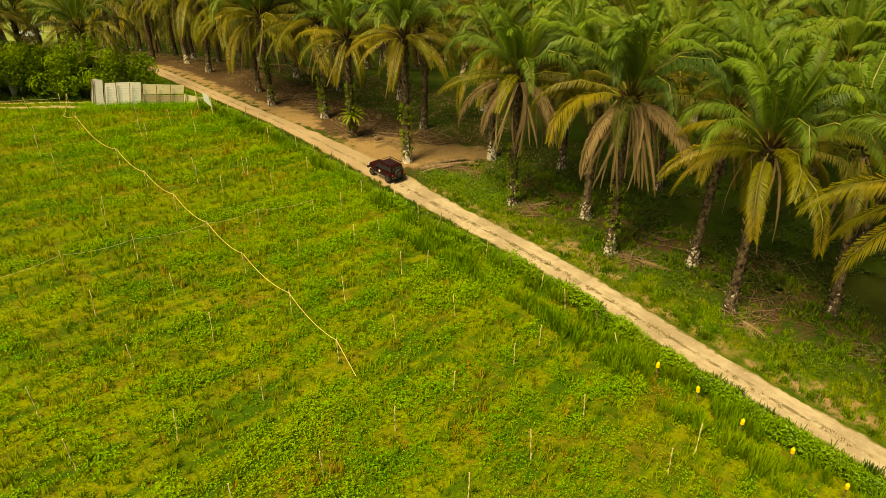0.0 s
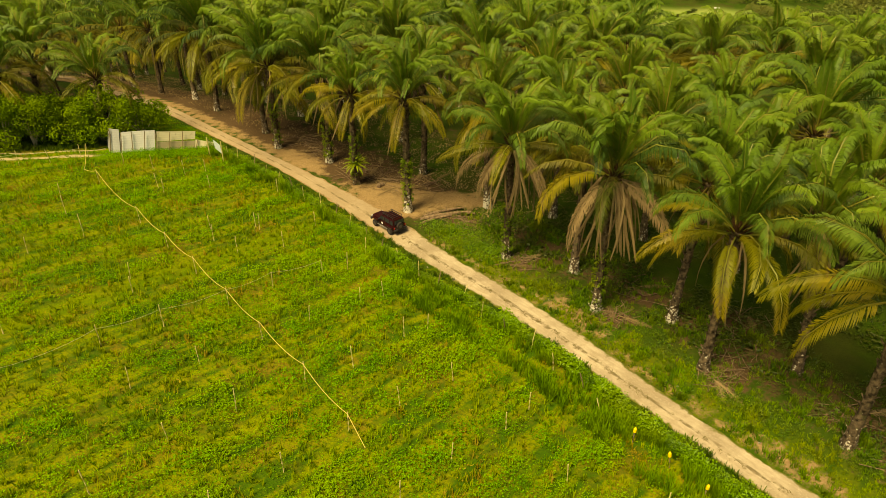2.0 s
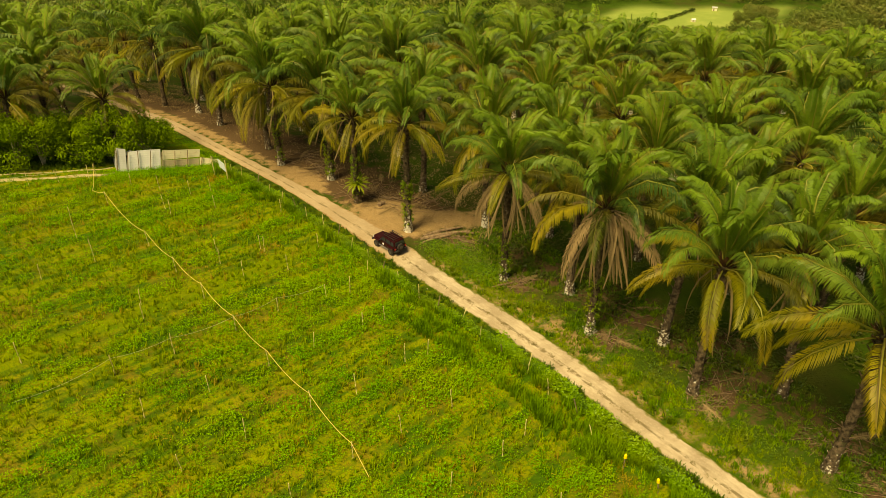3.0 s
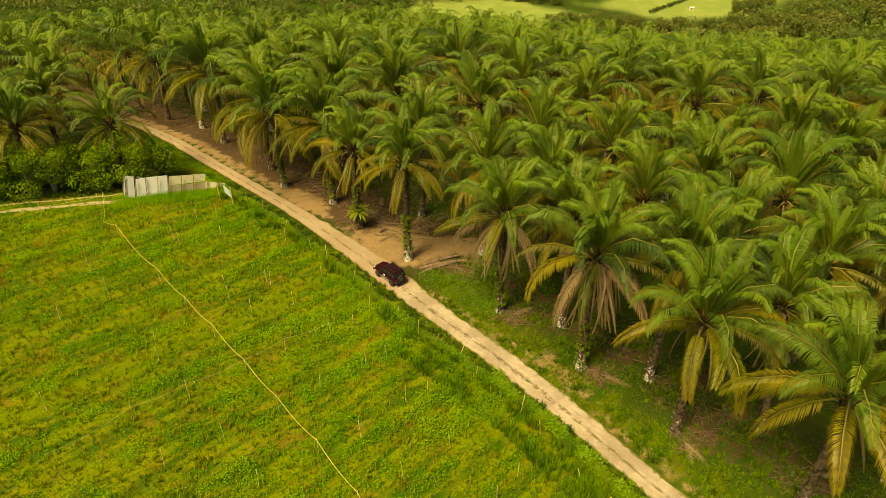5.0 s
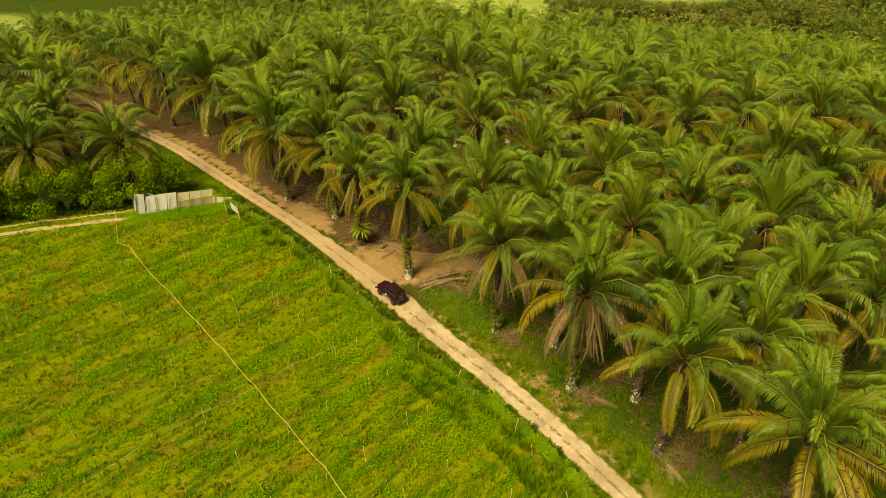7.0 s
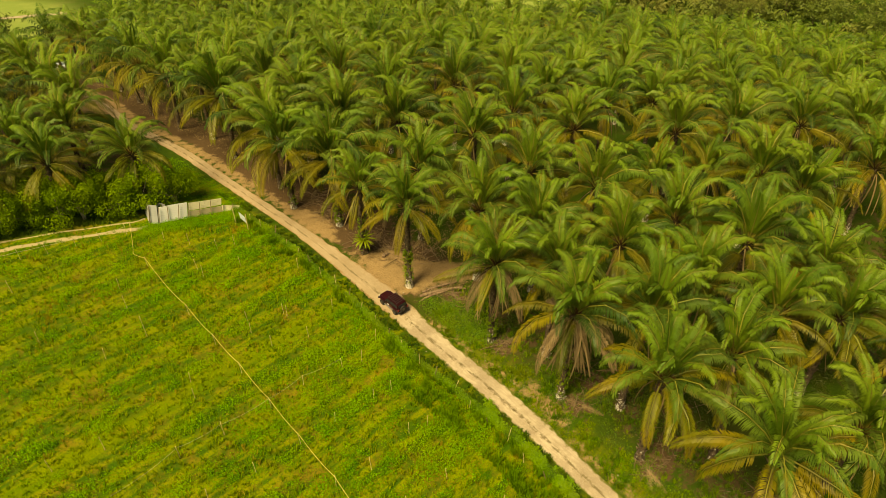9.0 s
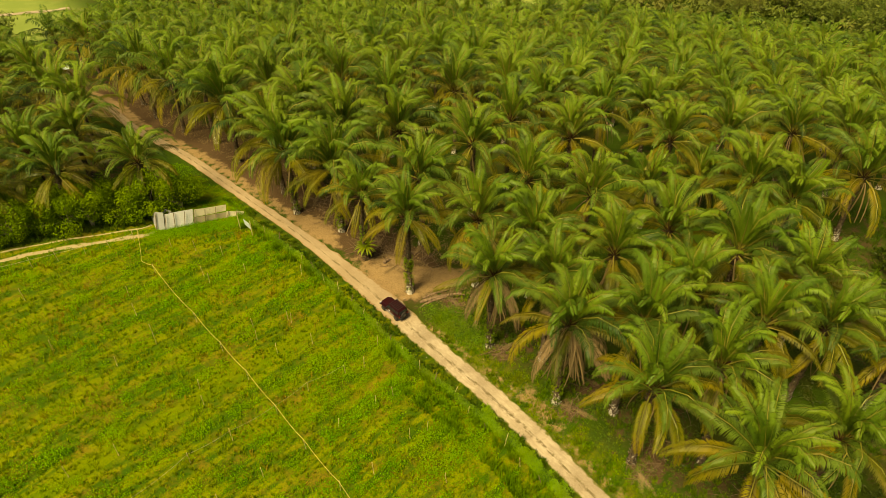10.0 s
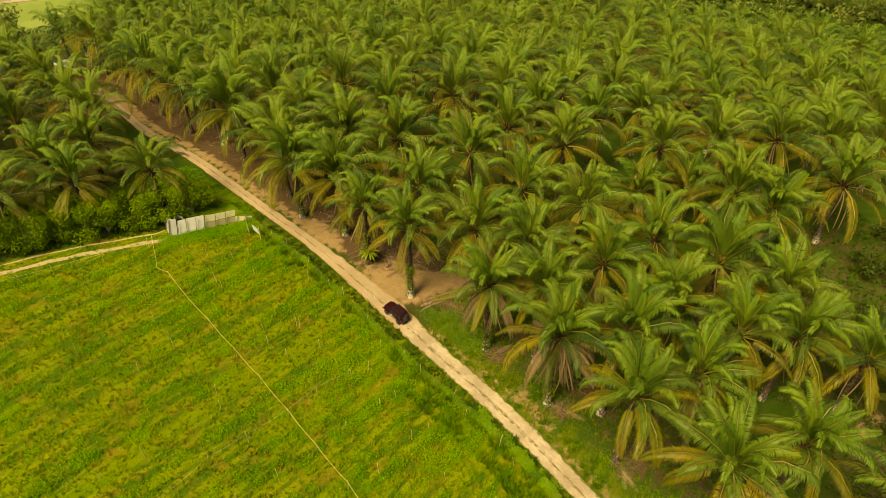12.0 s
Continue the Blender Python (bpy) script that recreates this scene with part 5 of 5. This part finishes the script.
def strip(n, s0, s1, d0, d1, seed, bend=None):
    g2 = np.random.RandomState(seed)
    s, d = g2.uniform(s0, s1, n), g2.uniform(d0, d1, n)
    d = d if bend is None else d + bend(s)
    off = np.interp(s, _fine, _off)
    return np.stack((P0[0] + s * U[0] + (d + off) * N[0], P0[1] + s * U[1] + (d + off) * N[1]), 1), g2


# creepers over the fence line, tall grass on both of its sides and a low strip next to the road, its grass coloured
# dark for the fence line's shade
pts, g2 = strip(2400, -34, 46, -0.27, 0.27, 51, hedge_line)
lump = cluster(pts, 0.45, 1.0)
keep = lump > -0.7
pts, lump = pts[keep], lump[keep]
scatter("hedge_creeper", [leaf_clump(wrng, 22, 0.34, 1.3, 0.16, 0.28) for _ in range(5)], pts, (0.68 + 0.35 * np.clip(lump + 0.35, 0, 1)) * (1 + 0.25 * smooth01((4 - along(pts[:, 0], pts[:, 1])[0]) / 10)), HEDGE, "leafy creepers over the roadside fence line", "hedge",
        tones=np.clip(0.55 + 0.5 * lump + g2.uniform(-0.3, 0.3, len(pts)), 0, 1))
pts, g2 = strip(1700, -34, 46, 0.35, 2.0, 58, hedge_line)
lump = cluster(pts, 0.5, 21.0)
keep = lump > -0.1 + 0.3 * (along(pts[:, 0], pts[:, 1])[1] - 3.5)
pts, lump = pts[keep], lump[keep]
scatter("hedge_grass", [tuft(wrng, 15, 0.95) for _ in range(4)], pts, g2.uniform(0.5, 1.0, len(pts)) + 0.6 * np.clip(lump, -0.3, 0.6), HEDGE, "tall coarse grass along the hedge", "grass")
pts, g2 = strip(560, -34, 2, 1.35, 2.7, 61)
lump = cluster(pts, 0.55, 31.0)
keep = lump > -0.05
pts, lump = pts[keep], lump[keep]
scatter("hedge_shrubs", [leaf_clump(wrng, 34, 0.5, 1.15, 0.22, 0.30) for _ in range(4)], pts, 0.6 + 0.5 * np.clip(lump, 0, 1), HEDGE, "yellow-green leafy shrubs at the foot of the hedge", "hedge",
        tones=np.clip(0.75 + g2.uniform(-0.3, 0.3, len(pts)), 0, 1))
pts, g2 = strip(1500, -34, 9, 0.4, 3.6, 62, hedge_line)
lump = cluster(pts, 0.4, 41.0)
keep = lump > 0.0
pts, lump = pts[keep], lump[keep]
scatter("reed_grass", [tuft(wrng, 14, 1.15, 0.024) for _ in range(4)], pts, 0.6 + 0.6 * np.clip(lump, 0, 0.8), HEDGE, "clumps of long arching grass beside the hedge", "grass",
        tones=np.clip(0.6 + g2.uniform(-0.3, 0.3, len(pts)), 0, 1))
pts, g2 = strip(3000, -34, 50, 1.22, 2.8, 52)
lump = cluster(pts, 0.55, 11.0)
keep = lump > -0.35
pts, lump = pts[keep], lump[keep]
scatter("roadside_grass", [tuft(wrng, 12, 0.42) for _ in range(4)] + [leaf_clump(wrng, 12, 0.25, 0.35, 0.14, 0.25)], pts, (g2.uniform(0.5, 0.9, len(pts)) + 0.6 * np.clip(lump, -0.2, 0.6)) * (1 + 0.7 * smooth01((2 - along(pts[:, 0], pts[:, 1])[0]) / 8)), DARK_SHADE_GRASS, "roadside grass coloured dark green for the fence line's shade", "grass")
pts, g2 = strip(8200, -34, 16, -12, -1.35, 53)
lump = cluster(pts, 0.5, 5.0)
keep = g2.random_sample(len(pts)) < np.clip(0.55 + 0.9 * lump, 0.06, 1.0) * np.where(along(pts[:, 0], pts[:, 1])[1] < -6, 0.75, 1.0)
pts, lump = pts[keep], lump[keep]
scatter("verge_grass", [tuft(wrng, 10, 0.36, 0.022) for _ in range(4)] + [leaf_clump(wrng, 12, 0.3, 0.28, 0.12, 0.28)], pts, 0.55 + 0.9 * np.clip(lump + 0.15, 0, 1) + g2.uniform(0, 0.4, len(pts)), GRASS, "rough grass and herbs under the palms", "grass",
        tones=np.clip(0.6 - 0.5 * lump + g2.uniform(-0.35, 0.35, len(pts)), 0, 1))
# dark herbs under the palms; part of their darkness is shade put into colour
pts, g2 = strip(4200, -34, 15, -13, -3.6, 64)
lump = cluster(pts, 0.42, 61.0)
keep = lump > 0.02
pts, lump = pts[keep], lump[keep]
scatter("verge_herbs", [leaf_clump(wrng, 12, 0.42, 0.42, 0.15, 0.30) for _ in range(4)], pts, 0.6 + 0.9 * np.clip(lump, 0, 0.8), DARK_SHADE_GRASS, "herbs in patches under the palms, dark green partly for shade", "herbs", tones=np.clip(0.5 + g2.uniform(-0.4, 0.45, len(pts)), 0, 1))
pts, g2 = strip(3400, -34, 15, -4.8, -1.3, 63)
lump = cluster(pts, 0.7, 51.0)
keep = lump > 0.0
pts, lump = pts[keep], lump[keep]
scatter("ochre_grass", [tuft(wrng, 8, 0.26, 0.022) for _ in range(4)], pts, 0.6 + 0.6 * np.clip(lump, 0, 1), FIELD_GRASS, "short yellow-green grass along the road's edge", "grass", tones=np.clip(0.7 + g2.uniform(-0.4, 0.3, len(pts)), 0, 1))
pts = np.stack((g.uniform(-3, 6, 700), g.uniform(49, 55.5, 700)), 1)
d_ = along(pts[:, 0], pts[:, 1])[1]
pts = pts[(d_ < -2.2) & (d_ > -6)]
scatter("bank_weeds", WEEDS, pts, np.full(len(pts), 1.1), HEDGE, "bright green weeds on the road bank", "weeds")

pts, g2 = strip(3400, 10, 112, -20, -3.9, 54)
pts = pts[np.hypot((pts[:, 0] - 0.5) / 6.5, (pts[:, 1] - 61.0) / 3.0) > 0.45]
scatter("leaf_litter", [leaf_clump(wrng, 9, 0.5, 0.06, 0.30, 0.10) for _ in range(4)], pts, g2.uniform(0.6, 1.3, len(pts)), FROND_DEAD, "dry brown palm litter on the soil", "litter", 0.0)
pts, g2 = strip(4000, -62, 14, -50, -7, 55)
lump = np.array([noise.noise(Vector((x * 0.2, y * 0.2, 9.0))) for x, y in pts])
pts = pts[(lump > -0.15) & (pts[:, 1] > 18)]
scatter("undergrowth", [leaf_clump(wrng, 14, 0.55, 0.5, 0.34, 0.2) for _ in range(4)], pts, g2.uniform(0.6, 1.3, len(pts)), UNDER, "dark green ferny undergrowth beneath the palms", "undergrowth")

g2 = np.random.RandomState(60)
pts = np.stack((g2.uniform(39, 72, 5200), g2.uniform(26, 74, 5200)), 1)
lump = cluster(pts, 0.33, 15.0)
pts, lump = pts[lump > -0.1], lump[lump > -0.1]
scatter("clearing_grass", [tuft(wrng, 9, 0.5, 0.03) for _ in range(4)] + [leaf_clump(wrng, 12, 0.4, 0.4, 0.24, 0.25)], pts, 0.6 + 1.2 * np.clip(lump, 0, 0.8), DARK_SHADE_GRASS, "rough dark grass in the clearing among the palms", "grass")
g2 = np.random.RandomState(71)
f, o = g2.random_sample(900), g2.uniform(0.25, 2.6, 900)
pts = np.stack((-36.0 + 10.5 * f + 0.5 * o, 66.6 + 5.2 * f - 0.87 * o), 1)
scatter("fence_weeds", WEEDS[:4], pts, g2.uniform(0.6, 1.2, len(pts)), WEED, "tall green weeds against the foot of the tin fence", "weeds")
pts, g2 = strip(1500, 45, 62, 1.6, 9.5, 56)
scatter("verge_weeds", WEEDS[:4], pts, g2.uniform(0.5, 1.1, len(pts)), WEED, "green weeds between tin fence and road", "weeds")

# weeds that survive between the wheel ruts, in broken dashes
pts, g2 = strip(900, -34, 17, -0.05, 0.37, 57)
dash = np.array([noise.noise(Vector((x * 0.75, y * 0.75, 2.0))) + 0.5 * noise.noise(Vector((x * 2.1, y * 2.1, 4.0))) for x, y in pts])
pts = pts[dash > 0.02]
scatter("road_weeds", [tuft(wrng, 7, 0.12) for _ in range(4)], pts, g2.uniform(0.5, 0.9, len(pts)), RUT_WEED, "dull tufts between the wheel ruts", "weeds", -0.07)

# grass along the side track
tx = np.array(side_track(0.0))
off_ = g.uniform(-3.0, 3.6, 3800)
pick = g.randint(0, len(tx), 3800)
pts = tx[pick] + np.stack((-0.5 * off_, 0.85 * off_), 1) + g.uniform(-0.3, 0.3, (3800, 2))
keep = np.abs(np.abs(off_) - 0.85) > 0.36
pts, off_ = pts[keep], off_[keep]
# grass on the bushes' side gets the dark colour, partly as their shade
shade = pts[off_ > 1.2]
scatter("shaded_grass", [tuft(wrng, 12, 0.40) for _ in range(4)], shade, g.uniform(0.8, 1.5, len(shade)), DARK_SHADE_GRASS, "rank grass at the bushes' foot, dark partly for their shade", "grass")
pts = pts[off_ <= 1.2]
scatter("track_grass", [tuft(wrng, 9, 0.26) for _ in range(4)], pts, g.uniform(0.6, 1.2, len(pts)), WEED, "short bright grass along the side track", "grass")

# ---- cut fronds and sticks at the trunks' feet ----
STICKS = []
_r = random.Random(66)
for _k in range(6):
    ln = _r.uniform(0.6, 2.0)
    v, q = tube([(f * ln, 0.12 * math.sin(f * 2 + _k), 0.05 * f * f) for f in (-1, -0.3, 0.4, 1)], [0.03, 0.026, 0.02, 0.008], 5)
    STICKS.append(mesh_np("stick", v, [q], [DEADWOOD], None, True))
FALLEN = []
for _k in range(3):
    fr = frond_arrays(_r, 4.2, 4, -8, 1.0, 34, 0.7, 0.06, 0.25, True, _r.uniform(-0.5, 0.5), 0.12)
    FALLEN.append(frond_mesh("dead", fr, FROND_DEAD))


def stick_pile(x, y, seed, n=22, r=1.6, label="heap of cut dry palm fronds beside a trunk"):
    rng = random.Random(seed)
    heap = empty("frond_heap", pose(*on(x, y)), label, "dead fronds", "heaps of cut fronds")
    z0 = float(land(x, y))
    for k in range(n + 3):
        rr, b = 1.15 * r * rng.random() ** 0.9, rng.uniform(0, 6.28)
        px, py = rr * math.cos(b), rr * math.sin(b)
        pz = float(land(x + px, y + py)) - z0
        if k < n:
            part_mesh("stick", rng.choice(STICKS), heap, "", pose(px, py, pz + 0.07 + 0.2 * rng.random() * math.exp(-rr), 0, rng.uniform(-8, 8), rng.uniform(0, 360)))
        else:
            part_mesh("fallen_frond", rng.choice(FALLEN), heap, "dry brown fallen frond", pose(px, py, pz + 0.12, 0, 0, rng.uniform(0, 360)) @ Matrix.Scale(0.6, 4))


for k, (x, y, n, r) in enumerate(((18.9, 34.4, 20, 1.4), (12.9, 41.4, 24, 1.2), (6.6, 48.9, 20, 1.1), (20.6, 36.6, 14, 2.2), (25.9, 30.6, 24, 2.0), (14.9, 45.0, 12, 1.8),
                                  (-5.5, 64.6, 30, 2.2), (-8.2, 67.2, 30, 2.4), (-1.6, 63.8, 24, 2.0), (-13.6, 71.6, 26, 1.8), (1.6, 56.6, 26, 1.5), (22.4, 41.0, 16, 2.2),
                                  (-16.0, 75.2, 26, 2.0), (26.8, 26.0, 18, 1.6))):
    stick_pile(x, y, 600 + k, n, r)


def log(x, y, ln, turn, r, label):
    pts = [((f - 0.5) * ln, 0.15 * math.sin(f * 4), 0.0) for f in np.linspace(0, 1, 8)]
    pts = [(px, py, r * 0.8) for px, py, _ in pts]
    v, q = tube(pts, [r * 0.8, r, r * 1.05, r, r * 0.95, r * 0.9, r * 0.8, r * 0.5], 8)
    bm = bmesh.new()
    bv = [bm.verts.new(p) for p in v]
    for f in list(map(tuple, q)) + [tuple(range(7, -1, -1)), tuple(range(len(v) - 8, len(v)))]:
        bm.faces.new([bv[int(k)] for k in f])
    me = bpy.data.meshes.new("log")
    bm.to_mesh(me)
    bm.free()
    me.materials.append(DEADWOOD)
    ob = new("log", me)
    ob.matrix_basis = pose(*on(x, y), 0, 0, turn)
    tagged(ob, label, "log")


log(0.4, 56.9, 5.0, 18, 0.2, "fallen grey palm log beside the earth spur")
log(0.2, 57.7, 4.2, 26, 0.14, "thin grey palm log in the pile beside the spur")
log(-0.4, 56.3, 3.4, 30, 0.12, "thin bare log in the pile beside the spur")
log(1.4, 57.3, 3.6, 8, 0.13, "thin bare log in the pile beside the spur")
log(-6.2, 63.2, 0.8, 60, 0.22, "short sawn log lying on bare earth")


def stones(n, seed):
    rng = random.Random(seed)
    for k in range(n):
        s, d = rng.uniform(-20, 20), rng.choice((-1.7, -1.9, -2.3, 1.5)) + rng.uniform(-0.3, 0.3)
        x, y = place(s, d)
        bm = bmesh.new()
        bmesh.ops.create_icosphere(bm, subdivisions=1, radius=rng.uniform(0.04, 0.10))
        for v in bm.verts:
            v.co *= rng.uniform(0.75, 1.2)
            v.co.z *= 0.7
        me = bpy.data.meshes.new("stone")
        bm.to_mesh(me)
        bm.free()
        me.materials.append(STONE)
        ob = new("stone", me)
        ob.matrix_basis = pose(*on(x, y, 0.04), 0, 0, rng.uniform(0, 360))
        tagged(ob, "pale rough stone lying on the road verge", "stone", "stones on the verge")


stones(24, 12)
